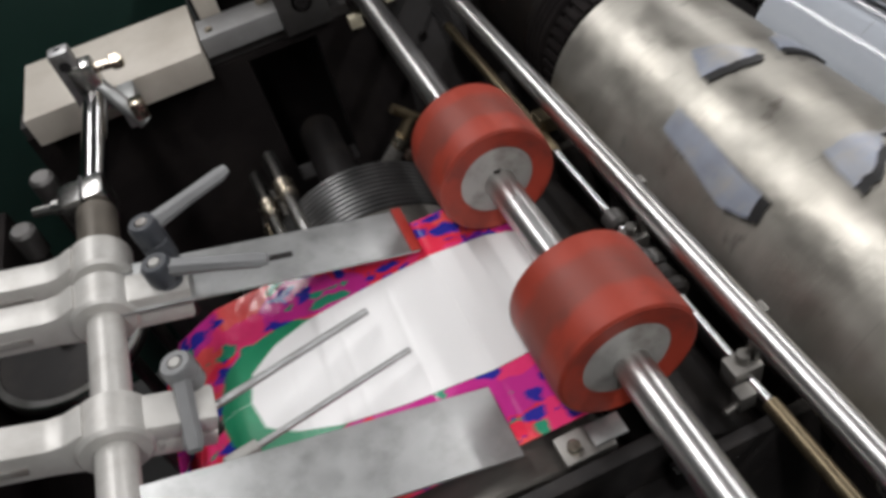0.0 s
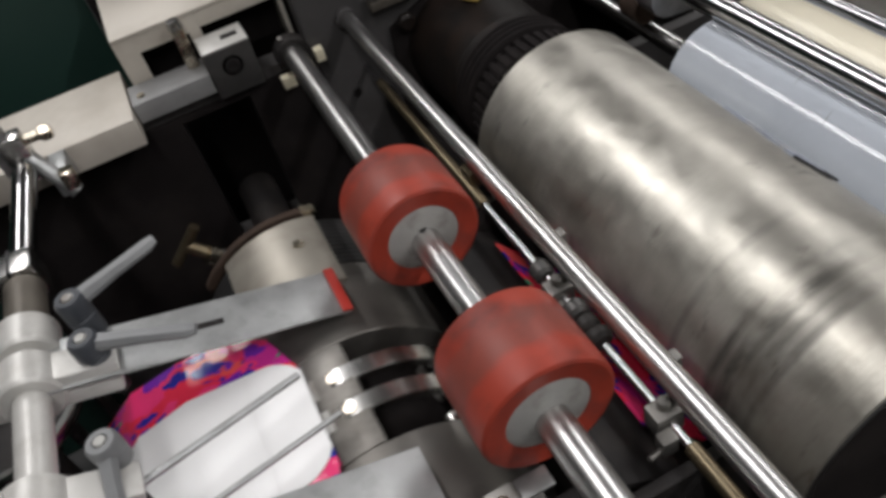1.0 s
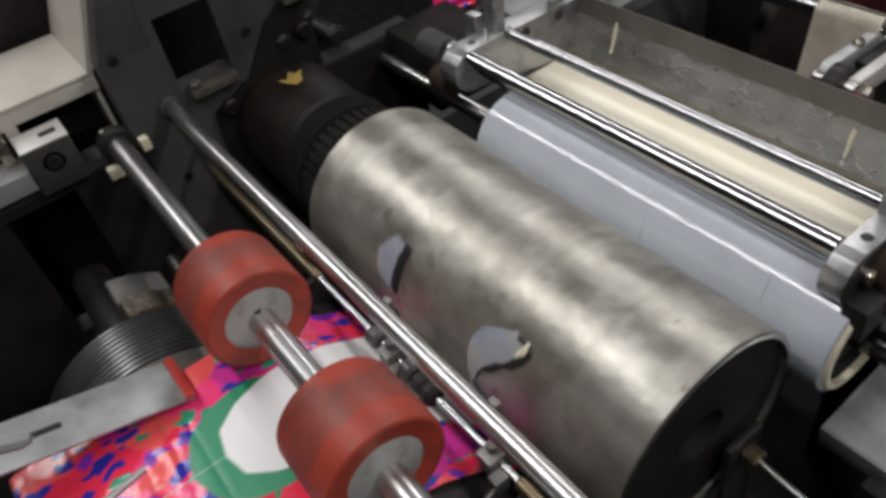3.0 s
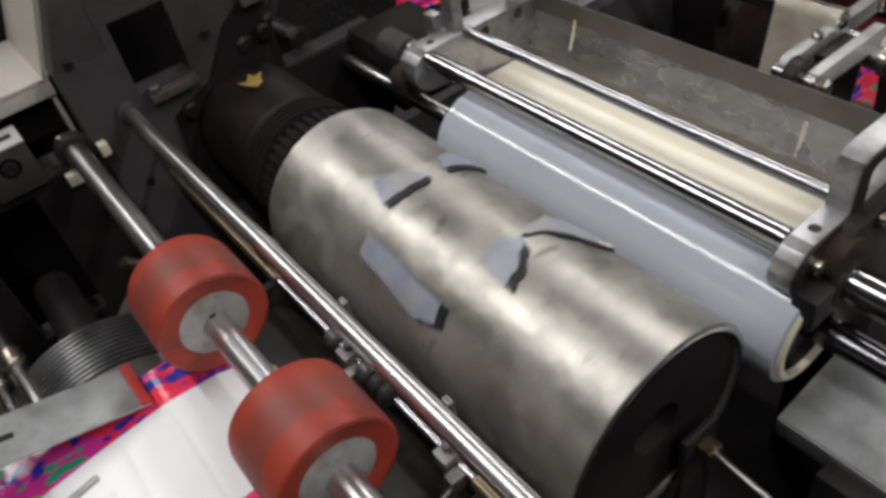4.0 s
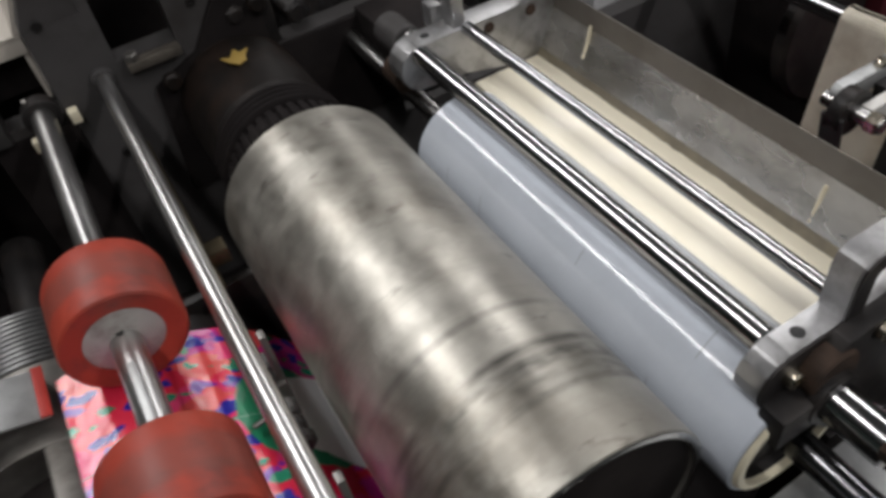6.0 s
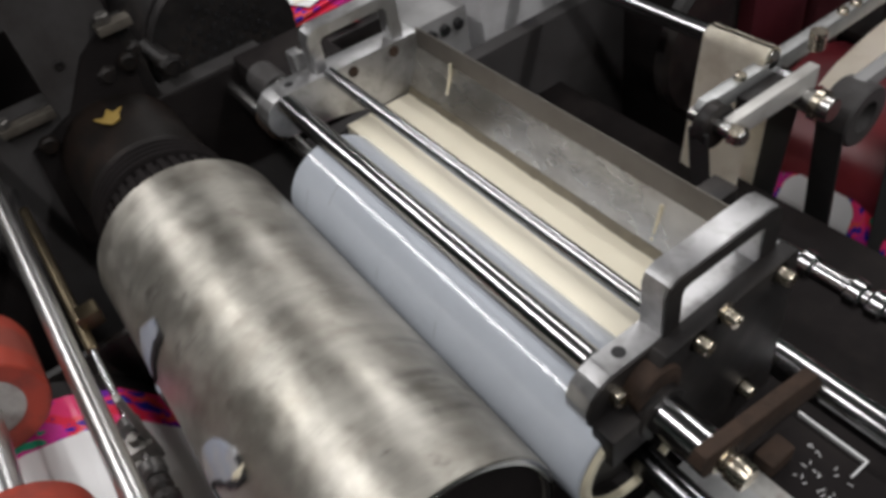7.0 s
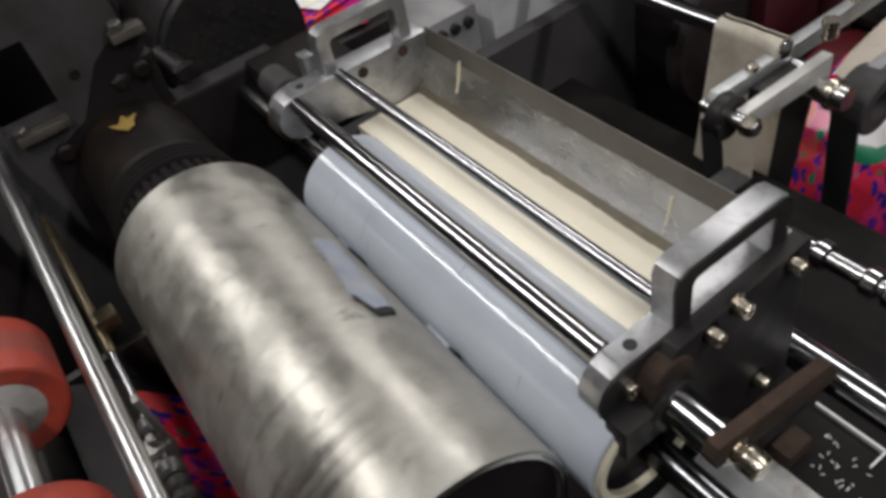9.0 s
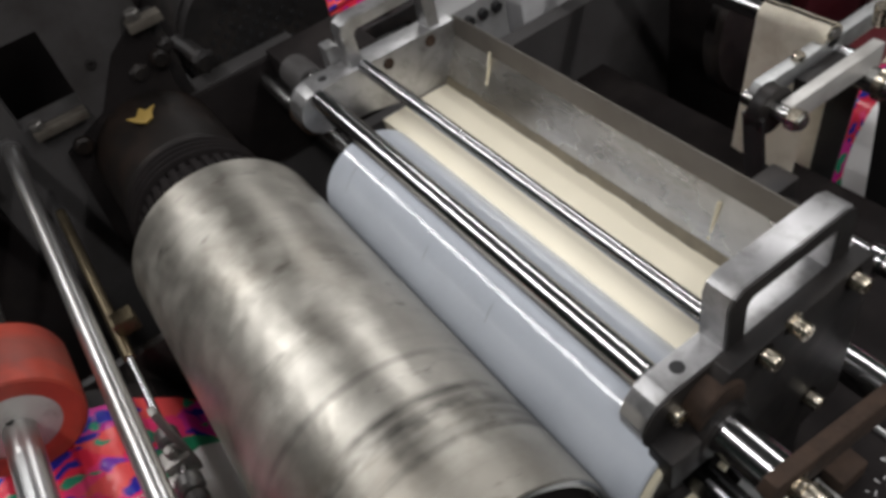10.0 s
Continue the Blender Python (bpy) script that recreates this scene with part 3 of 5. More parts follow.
part("stalk", lathe([(0, 0), (0.011, 0), (0.011, 0.10), (0, 0.10)], None, tb_at @ Matrix.Translation((0, 0, -0.118)) @ pose(0, 0, 0, 90), 16), "dirty_steel", tb, local=True)
for k, phase in enumerate((0.155, 0.105)):
    fm = on_drum(phase) @ Matrix.Translation((0, 0.172, 0.006)) @ pose(0, 0, 0, 2, 0, 3)
    fg = part("finger", lathe([(0, 0), (0.009, 0), (0.009, 0.19), (0.006, 0.196), (0, 0.196)], None, fm, 18), "worn_chrome", gdrum, "bright round gripper finger", local=True)
    part("finger_collar", lathe([(0.009, 0.10), (0.013, 0.10), (0.013, 0.125), (0.009, 0.125)], None, fm, 18), "nickel", fg, local=True)
part("bright_block", curved(0.305, 0.205, 0.262, 0.300, GR - 0.012, GR + 0.004, 10), "nickel", gdrum, "bright worn gripper block", local=True)
part("dull_cover", curved(0.31, 0.19, 0.305, 0.36, GR - 0.03, GR - 0.006, 10), "dirty_steel", gdrum, "dull steel cover", local=True)
for phase, dy, w in ((0.776, 0.004, 0.017), (0.770, -0.042, 0.019), (0.80, 0.036, 0.012), (0.735, -0.018, 0.013), (0.84, -0.06, 0.012)):
    cb = part("cam_block", lathe([(0, -w), (w * 0.7, -w), (w, -w * 0.6), (w, w * 0.6), (w * 0.7, w), (0, w)], None, on_drum(phase) @ Matrix.Translation((0, dy, -0.024)) @ pose(0, 0, 0, 20, 0, 30), 20), "worn_chrome", gdrum, "bright worn cam block", local=True)
    part("cam_arm", bar_between(on_drum(phase) @ Vector((0, dy, -0.05)), on_drum(phase) @ Vector((0, dy, -0.024)), w * 0.5), "dirty_steel", cb, local=True)

# ---- beige guards on the far side ----
guard = thing("machine_guard", (-0.26, 0.87, 0.04), "beige painted steel guard beam on the far side of the feeder", "machine guard", "beige guards")
part("beam", box(-0.392, -0.150, 0.80, 0.955, 0.042, 0.084, 0.002), "beige", guard)
part("beam_foot", box(-0.36, -0.20, 0.86, 0.94, -0.36, 0.042, 0.003), "black_void", guard)
guard2 = thing("machine_guard", (0.0, 0.96, 0.03), "beige painted guard block with a black slot above the bearing", "machine guard", "beige guards")
part("block", pierced(-0.138, -0.018, 0.046, 0.1425, 0.905, 0.910, [(-0.108, -0.035, 0.060, 0.118)]), "beige", guard2)
part("front_lip", box(-0.0178, 0.108, 0.905, 0.910, 0.120, 0.1425, 0.001), "beige", guard2)
part("sloped_side", outline([(0.100, 0.1495), (0.166, 0.32), (0.30, 0.32), (0.30, 0.28), (0.194, 0.28), (0.150, 0.1495)], 0.902, 1.095, 0.002), "beige", guard2, "beige sloping side cover")
part("top_cover", box(-0.138, 0.109, 0.903, 1.095, 0.143, 0.149, 0.002), "beige", guard2)
part("side_cover", box(-0.138, -0.132, 0.911, 1.09, 0.046, 0.1425, 0.001), "beige", guard2)
part("side_cover", box(0.100, 0.106, 0.911, 1.09, 0.046, 0.1425, 0.001), "beige", guard2)
part("back_box", box(-0.130, 0.098, 0.955, 1.088, 0.046, 0.142, 0), "black_void", guard2)
part("ledge", box(-0.148, -0.035, 0.842, 0.90, 0.050, 0.080, 0.002), "grey_paint", guard2, "worn grey steel ledge")
part("ledge_screw", lathe([(0, 0), (0.006, 0), (0.005, 0.003), (0, 0.003)], None, Matrix.Translation((-0.132, 0.86, 0.0805)) @ pose(0, 0, 0, 90), 16), "nickel", guard2)
part("bolt_post", box(-0.058, -0.040, 0.875, 0.893, 0.080, 0.140, 0.003), "nickel", guard2, "bright worn square bolt")
part("bolt_cap", lathe([(0, 0), (0.011, 0), (0.009, 0.012), (0, 0.013)], None, Matrix.Translation((-0.049, 0.884, 0.140)) @ pose(0, 0, 0, 90), 16), "worn_chrome", guard2)

block = thing("bearing_block", (0.0, 0.86, 0.05), "steel bearing block with a bright top and a socket screw", "bearing block")
part("block_body", box(-0.034, 0.034, 0.838, 0.895, 0.038, 0.108, 0.002), "grey_steel", block)
part("bright_top", box(-0.034, 0.034, 0.838, 0.895, 0.1085, 0.111, 0.0008), "cast_aluminium", block, "bright machined top face")
part("top_slot", box(0.0, 0.024, 0.86, 0.872, 0.1113, 0.1122, 0.0), "black_steel", block)
socket_bolt(block, (0.0, 0.838, 0.081), Matrix(), 0.011, 0.004, True, "black_steel")
part("collar", rod(0.085, 0.059, 0.838, 0.86, 0.026), "black_steel", block)
part("collar_screw", bar_between((0.075, 0.846, 0.082), (0.074, 0.845, 0.089), 0.004), "dirty_steel", block)
part("nut", box(0.115, 0.129, 0.842, 0.858, 0.03, 0.05, 0.002), "dried_glue", block, "pale square nut")
part("nut", box(0.055, 0.075, 0.838, 0.858, 0.012, 0.03, 0.002), "dried_glue", block, "pale square nut")

# ---- roller shaft and guide rods ----
shaft = thing("roller_shaft", (0.085, 0.3, 0.059), "scuffed round steel shaft carrying the red press rollers", "shaft")
part("rod", rod(0.085, 0.059, -0.35, 0.85, 0.0155), "satin_chrome", shaft)
part("keyway", box(0.081, 0.089, 0.225, 0.33, 0.0735, 0.0752, 0.0004), "galvanised", shaft, "dull flat along the shaft")
part("grub_screw", lathe([(0, 0), (0.004, 0), (0.004, 0.0015), (0, 0.001)], None, Matrix.Translation((0.085, 0.372, 0.0745)) @ pose(0, 0, 0, 90), 14), "black_steel", shaft)
ROLLERS = []
for yc in (0.418, 0.174):
    rl = thing("press_roller", (0.085, yc, 0.059), "brick-red rubber press roller with grey hub, scuffed and stained", "press roller", "press rollers")
    w, r = 0.0450, 0.0620
    part("tyre", lathe([(0.039, -w + 0.003), (0.039, w - 0.003), (r - 0.004, w), (r - 0.0012, w - 0.0015), (r, w - 0.006), (r + 0.0004, 0.008), (r, -w + 0.006), (r - 0.0012, -w + 0.0015), (r - 0.004, -w), (0.039, -w + 0.003)], None, None, 72), "red_rubber", rl, "brick-red rubber tyre", local=True)
    part("hub", lathe([(0.0157, -w - 0.002), (0.032, -w + 0.001), (0.039, -w + 0.004), (0.039, w - 0.004), (0.031, w - 0.001), (0.0157, w + 0.002)], None, None, 48), "hub", rl, "dull grey hub", local=True)
    ROLLERS.append(rl)

guide_rod = thing("guide_rod", (0.178, 0.3, 0.073), "polished chrome round guide rod in front of the drum", "guide rod")
part("rod", rod(0.178, 0.073, -0.40, 0.862, 0.0108), "satin_chrome", guide_rod)
part("end_collar", rod(0.178, 0.073, 0.848, 0.861, 0.016), "dark_frame", guide_rod)
thin = thing("clamp_rod", (0.186, 0.3, -0.016), "thin steel rod with brassy sleeves and small clamps", "clamp rod")
part("rod", rod(0.186, -0.016, -0.35, 0.862, 0.0045), "chrome", thin)
part("sleeve", rod(0.186, -0.016, 0.46, 0.80, 0.0070), "brass", thin, "tarnished brass sleeve")
part("sleeve", rod(0.186, -0.016, -0.30, 0.085, 0.0075), "brass", thin, "tarnished brass sleeve")
for yc in (0.122, 0.296):
    part("clamp", box(0.172, 0.200, yc - 0.012, yc + 0.010, -0.032, -0.004, 0.003), "dirty_steel", thin)
    part("clamp_foot", box(0.166, 0.182, yc - 0.028, yc - 0.014, -0.033, -0.012, 0.002), "dirty_steel", thin)
    part("clamp_screw", bar_between((0.186, yc, -0.006), (0.186, yc, 0.006), 0.006), "dirty_steel", thin)
    part("hanger", box(0.194, 0.201, yc - 0.006, yc + 0.006, -0.04, 0.064, 0.002), "dirty_steel", thin, "small steel hanger")
    part("finger", bar_between((0.180, yc - 0.02, -0.026), (0.152, yc - 0.026, -0.024), 0.003), "dirty_steel", thin)
part("stop_clamp", box(0.186, 0.214, 0.495, 0.520, -0.016, 0.006, 0.002), "brass", thin)
for k, (y0, y1, r, mt) in enumerate(((0.318, 0.340, 0.012, "grey_steel"), (0.252, 0.272, 0.014, "grey_steel"), (0.232, 0.250, 0.0125, "black_steel"), (0.214, 0.230, 0.0145, "black_steel"))):
    part("ridged_collar", rod(0.186, -0.016, y0, y1, r, None, 0.004), mt, thin, "dull dark ridged collar")

# ---- drum with raised plates ----
drum = thing("plate_cylinder", (CX, 0, CZ), "large stained steel drum with raised slate-blue rubber plates", "printing drum")
part("shell", lathe([(CR - 0.010, 0.012), (CR - 0.010, 0.006), (CR - 0.0012, 0.005), (CR, 0.0062), (CR, 0.558), (CR - 0.0015, 0.56), (CR - 0.010, 0.56), (0.03, 0.556)], None, None, 128), "drum", drum, local=True)
part("end_cap", lathe([(0, 0.03), (0.03, 0.03), (0.032, 0.012), (CR - 0.010, 0.010)], None, None, 96), "black_void", drum, "matt black end cap", local=True)
part("rim", lathe([(CR - 0.0100, 0.0060), (CR - 0.0075, 0.0036), (CR - 0.0035, 0.0036), (CR - 0.0014, 0.0049)], None, None, 96), "worn_chrome", drum, local=True)


random.seed(21)


def drum_plate(points, name, label):
    """A rubber plate of (degrees, y) corners, 3 mm thick, curved round the drum, with a black inked edge and shadow
    painted in.
    """
    ragged = []
    for k, (a0, y0) in enumerate(points):
        a1, y1 = points[(k + 1) % len(points)]
        ragged.append((a0, y0))
        for q in (0.25, 0.5, 0.75):
            ragged.append((a0 + (a1 - a0) * q + random.uniform(-0.55, 0.55), y0 + (y1 - y0) * q + random.uniform(-0.0016, 0.0016)))
    points = ragged
    for lift, grow, nm, mt in ((0.0034, 0.0, "rubber", "patch_rubber"), (0.0030, 0.0016, "ink_shadow_edge", "ink")):
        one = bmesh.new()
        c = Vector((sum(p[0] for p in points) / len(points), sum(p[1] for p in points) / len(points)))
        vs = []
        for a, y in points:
            # The inked edge widens on the near side, where shadow is painted black too.
            near = 0.0145 if (nm == "ink_shadow_edge" and y < c.y) else 0.0
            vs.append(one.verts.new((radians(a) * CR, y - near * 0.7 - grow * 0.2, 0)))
        f = one.faces.new(vs)
        bmesh.ops.triangulate(one, faces=[f])
        lo, hi = min(v.co.x for v in one.verts), max(v.co.x for v in one.verts)
        k = lo + 0.006
        while k < hi:
            bmesh.ops.bisect_plane(one, geom=list(one.verts) + list(one.edges) + list(one.faces), plane_co=(k, 0, 0), plane_no=(1, 0, 0))
            k += 0.006
        bmesh.ops.recalc_face_normals(one, faces=list(one.faces))
        g = bmesh.ops.extrude_face_region(one, geom=list(one.faces))
        top = {v for v in g["geom"] if isinstance(v, bmesh.types.BMVert)}
        for v in one.verts:
            a, r = v.co.x / CR, CR + (lift if v in top else -0.001)
            v.co = Vector((r * math.sin(a), v.co.y, r * math.cos(a)))
        bmesh.ops.recalc_face_normals(one, faces=list(one.faces))
        if nm == "rubber":
            ob = part(name, one, mt, drum, label, local=True)
        else:
            part(nm, one, mt, drum, "black inked edge with painted shadow", local=True)
    return ob


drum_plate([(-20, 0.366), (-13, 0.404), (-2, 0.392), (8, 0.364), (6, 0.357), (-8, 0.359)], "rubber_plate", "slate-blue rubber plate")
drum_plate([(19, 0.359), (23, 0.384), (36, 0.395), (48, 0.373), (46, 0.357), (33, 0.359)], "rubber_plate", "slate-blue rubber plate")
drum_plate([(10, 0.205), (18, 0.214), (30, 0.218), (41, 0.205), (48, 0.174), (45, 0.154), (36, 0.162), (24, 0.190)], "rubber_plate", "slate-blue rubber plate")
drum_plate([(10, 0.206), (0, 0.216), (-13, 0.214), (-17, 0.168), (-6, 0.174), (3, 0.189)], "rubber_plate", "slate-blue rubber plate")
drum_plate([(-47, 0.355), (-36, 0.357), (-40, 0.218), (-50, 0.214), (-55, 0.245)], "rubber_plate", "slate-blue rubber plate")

blob = bmesh.new()
for a0, y0, r0 in ((41, 0.156, 0.0035), (44, 0.152, 0.005), (47, 0.151, 0.003)):
    bmesh.ops.create_uvsphere(blob, u_segments=14, v_segments=8, radius=r0, matrix=pose(0, 0, 0, 0, a0, 0) @ Matrix.Translation((0, y0, CR + 0.0035)) @ Matrix.Diagonal((1.3, 0.8, 0.4, 1)))
part("glue_blob", blob, "dried_glue", drum, "pale dried glue blob on the plate edge", local=True)

bearing = thing("drum_bearing", (CX, 0.7, CZ), "black oily bearing housing and gear behind the drum", "bearing housing")
part("journal", rod(CX, CZ, 0.562, 0.86, 0.045), "black_steel", bearing)
part("gear", lathe([(0.03, 0.60), (0.088, 0.60), (0.092, 0.604), (0.092, 0.632), (0.088, 0.636), (0.03, 0.636)], None, Matrix.Translation((CX, 0, CZ)), 64), "black_void", bearing)
part("housing", lathe([(0.05, 0.69), (0.085, 0.69), (0.094, 0.70), (0.096, 0.85), (0.05, 0.86)], None, Matrix.Translation((CX, 0, CZ)), 48), "oily_brown", bearing)
for k in range(4):
    y = 0.642 + k * 0.011
    part("ridge", lathe([(0.06, y), (0.094, y), (0.099, y + 0.003), (0.099, y + 0.006), (0.094, y + 0.009), (0.06, y + 0.009)], None, Matrix.Translation((CX, 0, CZ)), 64), "black_void", bearing)
for k in range(40):
    a = 2 * math.pi * k / 40
    part("gear_tooth", box(-0.0045, 0.0045, 0.601, 0.635, 0.091, 0.0965, 0.001, None, Matrix.Translation((CX, 0, CZ)) @ pose(0, 0, 0, 0, math.degrees(a), 0)), "black_void", bearing)
for px, pz in ((0.262, 0.035), (0.415, 0.10)):
    part("oily_boss", rod(px, pz, 0.835, 0.851, 0.014, None, 0.004), "oily_brown", bearing)
part("bearing_plate", outline([(0.225, -0.16), (0.238, 0.03), (0.31, 0.06), (0.36, 0.13), (0.42, 0.17), (0.42, 0.018), (0.62, 0.018), (0.62, -0.16)], 0.850, 0.858, 0.001), "black_void", bearing, "dark brown oily bearing plate")
tag = bmesh.new()
outline([(-0.020, 0.0), (-0.028, 0.022), (-0.012, 0.012), (0.006, 0.030), (0.010, 0.014), (0.030, 0.016), (0.016, 0.002), (0.010, -0.012), (-0.008, -0.016)], 0, 0.004, 0.0008, tag)
tag.transform(Matrix.Translation((0.352, 0.775, 0.068)) @ pose(0, 0, 0, -80, 0, 10) @ Matrix.Scale(0.75, 4))
tagged(part("rag", tag, "yellow_tag"), "crumpled yellow scrap stuck on the bearing housing", "rag")

# ---- glue unit ----
BX, BZ, BR = 0.547, -0.013, 0.0695
blue = thing("glue_roller", (BX, 0, BZ), "pale blue rubber glue roller, wet and shiny", "glue roller")
part("rubber_sleeve", lathe([(0.056, -0.024), (BR - 0.002, -0.026), (BR, -0.024), (BR, 0.505), (BR - 0.002, 0.507), (0.02, 0.507)], None, None, 96), "blue_rubber", blue, local=True)
part("end_ring", lathe([(0.056, -0.0235), (0.056, -0.0305), (0.0625, -0.0305), (0.0655, -0.026)], None, None, 64), "dried_glue", blue, "glue-crusted steel end ring", local=True)
part("end_disc", lathe([(0, -0.012), (0.0555, -0.014), (0.0555, -0.024)], None, None, 48), "black_steel", blue, local=True)
part("journal", rod(0, 0, 0.500, 0.86, 0.0135), "worn_chrome", blue, local=True)
part("journal", rod(0, 0, -0.26, -0.010, 0.0150), "oiled_shaft", blue, local=True)
random.seed(5)
for k in range(18):
    a, y = random.uniform(0, 360), random.uniform(0.02, 0.48)
    one = bmesh.new()
    n = random.randint(4, 8)
    vs = []
    for i in range(n + 1):
        b = radians(a + i * 3.2)
        for dy in (-0.0004, 0.0004):
            vs.append(one.verts.new(((BR + 0.00015) * math.sin(b), y + i * 0.0006 + dy, (BR + 0.00015) * math.cos(b))))
    for i in range(n):
        one.faces.new((vs[2 * i], vs[2 * i + 1], vs[2 * i + 3], vs[2 * i + 2]))
    part("scratch", one, "grey_plastic", blue, "fine dark scratch", local=True)

tray = thing("glue_tray", (0.62, 0.28, 0.0), "stainless glue tray with aluminium handles and chrome rods", "glue tray")


def trough():
    prof = [(0.7405, 0.0765), (0.7172, 0.0275), (0.708, 0.012), (0.690, 0.004), (0.640, -0.020), (0.632, -0.09)]
    back = [(x + 0.0012, z - 0.001) for x, z in prof]
    one = bmesh.new()
    a = [one.verts.new((x, 0.012, z)) for x, z in prof + back[::-1]]
    b = [one.verts.new((x, 0.568, z)) for x, z in prof + back[::-1]]
    for i in range(len(a)):
        j = (i + 1) % len(a)
        one.faces.new((a[i], a[j], b[j], b[i]))
    one.faces.new(a)
    one.faces.new(b[::-1])
    bmesh.ops.recalc_face_normals(one, faces=list(one.faces))
    return one


part("trough", trough(), "stainless", tray, "stained stainless steel trough", angle=12)
# The lip is coloured darker and browner than the wall below it.
part("upper_lip", outline([(0.7405, 0.0768), (0.7432, 0.1065), (0.7445, 0.1065), (0.7419, 0.0765)], 0.012, 0.568, 0.0), "stained_lip", tray, "dull brown upper lip")


def flange(y0, y1):
    """An end plate: rounded nose, level top and a carrying handle with a rounded opening."""
    nose = [(0.534 + 0.031 * math.cos(radians(a)), 0.072 + 0.031 * math.sin(radians(a))) for a in range(95, 271, 25)]
    return [(0.585, 0.103)] + nose + [(0.60, 0.035), (0.74, 0.0), (0.745, 0.100)]


for y0, y1, name in ((-0.013, 0.012, "end_plate"), (0.568, 0.606, "end_plate")):
    fl = part(name, outline(flange(y0, y1), y0, y1, 0.0018), "aluminium", tray, "machined aluminium end plate")
    ym, half = (y0 + y1) / 2, 0.0125
    hb = bmesh.new()
    outer = [(0.588, 0.098), (0.588, 0.150), (0.592, 0.160), (0.602, 0.165), (0.712, 0.165), (0.722, 0.161), (0.726, 0.151), (0.726, 0.098)]
    inner = [(0.606, 0.098), (0.606, 0.142), (0.609, 0.147), (0.614, 0.149), (0.700, 0.149), (0.705, 0.147), (0.708, 0.142), (0.708, 0.098)]
    vo = [[hb.verts.new((x, y, z)) for x, z in outer] for y in (ym - half, ym + half)]
    vi = [[hb.verts.new((x, y, z)) for x, z in inner] for y in (ym - half, ym + half)]
    for i in range(len(outer) - 1):
        hb.faces.new((vo[0][i], vo[0][i + 1], vo[1][i + 1], vo[1][i]))
        hb.faces.new((vi[0][i], vi[1][i], vi[1][i + 1], vi[0][i + 1]))
        hb.faces.new((vo[0][i], vi[0][i], vi[0][i + 1], vo[0][i + 1]))
        hb.faces.new((vo[1][i], vo[1][i + 1], vi[1][i + 1], vi[1][i]))
    bmesh.ops.recalc_face_normals(hb, faces=list(hb.faces))
    bmesh.ops.bevel(hb, geom=[e for e in hb.edges if len(e.link_faces) == 2 and e.calc_face_angle(0) > 0.9], offset=0.0012, segments=2, affect="EDGES")
    part("handle", hb, "aluminium", fl, "rounded aluminium carrying handle")
    if y0 < 0:
        fb = bmesh.new()
        vo = [[fb.verts.new((x, y, z - 0.001 * (z > 0.12))) for x, z in outer] for y in (-0.0155, -0.0135)]
        vi = [[fb.verts.new((x, y, z + 0.0005 * (z > 0.12))) for x, z in inner] for y in (-0.0155, -0.0135)]
        for i in range(len(outer) - 1):
            fb.faces.new((vo[0][i], vo[0][i + 1], vo[1][i + 1], vo[1][i]))
            fb.faces.new((vi[0][i], vi[1][i], vi[1][i + 1], vi[0][i + 1]))
            fb.faces.new((vo[0][i], vi[0][i], vi[0][i + 1], vo[0][i + 1]))
            fb.faces.new((vo[1][i], vo[1][i + 1], vi[1][i + 1], vi[1][i]))
        bmesh.ops.recalc_face_normals(fb, faces=list(fb.faces))
        part("black_face", fb, "black_steel", fl, "blackened outer face")
        part("nose_face", outline([(x - 0.001, z - 0.001) for x, z in flange(0, 0)[:-2]], -0.0155, -0.0135, 0), "black_steel", fl, "blackened outer face")
    part("nose_hole", lathe([(0, 0.0005), (0.0055, 0.0005), (0.0062, 0.0)], None, Matrix.Translation((0.552, ym, 0.1030)) @ pose(0, 0, 0, 90), 20), "ink", fl, "dark drilled hole")
for hx, hz in ((0.637, 0.088), (0.703, 0.088)):
    part("plug", lathe([(0, 0.5665), (0.0075, 0.5665), (0.008, 0.568)], None, Matrix.Translation((hx, 0, hz)), 20), "rust", tray, "rusty bolt end")
part("doctor_rod", rod(0.534, 0.090, 0.012, 0.568, 0.0135), "chrome", tray, "polished chrome doctor rod")
part("doctor_rod", rod(0.603, 0.103, 0.012, 0.568, 0.0085), "chrome", tray, "polished chrome wiper rod")
part("inner_lip", box(0.5525, 0.5545, 0.014, 0.566, 0.052, 0.066, 0.0005), "stainless", tray)
part("outer_plate", outline([(0.560, 0.088), (0.575, 0.104), (0.735, 0.112), (0.740, 0.105), (0.742, -0.09), (0.66, -0.11), (0.575, -0.02)], -0.031, -0.014, 0.0015), "black_steel", tray, "blackened steel cover plate")
for bx, bz in ((0.612, 0.093), (0.644, 0.102), (0.714, 0.098), (0.692, -0.050)):
    socket_bolt(tray, (bx, -0.031, bz), Matrix(), 0.0078, 0.013)
part("rusty_boss", rod(0.566, 0.070, -0.0345, -0.0145, 0.0260), "rust", tray, "rusty brown bearing boss")
socket_bolt(tray, (0.5335, -0.0145, 0.078), Matrix(), 0.0085, 0.010)
part("nose_clamp", box(0.507, 0.560, -0.040, -0.0145, 0.020, 0.060, 0.003), "black_steel", tray, "blackened clamp below the nose")
part("pivot_shaft", rod(0.563, 0.048, -0.097, -0.015, 0.0190), "chrome", tray, "bright turned pivot shaft")
part("pivot_collar", rod(0.563, 0.048, -0.042, -0.030, 0.027), "black_steel", tray)
part("rusty_bar", outline([(0.521, 0.098), (0.527, 0.108), (0.660, 0.082), (0.676, 0.052), (0.662, 0.050), (0.545, 0.072), (0.528, 0.078)], -0.110, -0.098, 0.0015), "rust", tray, "rusty flat bar")
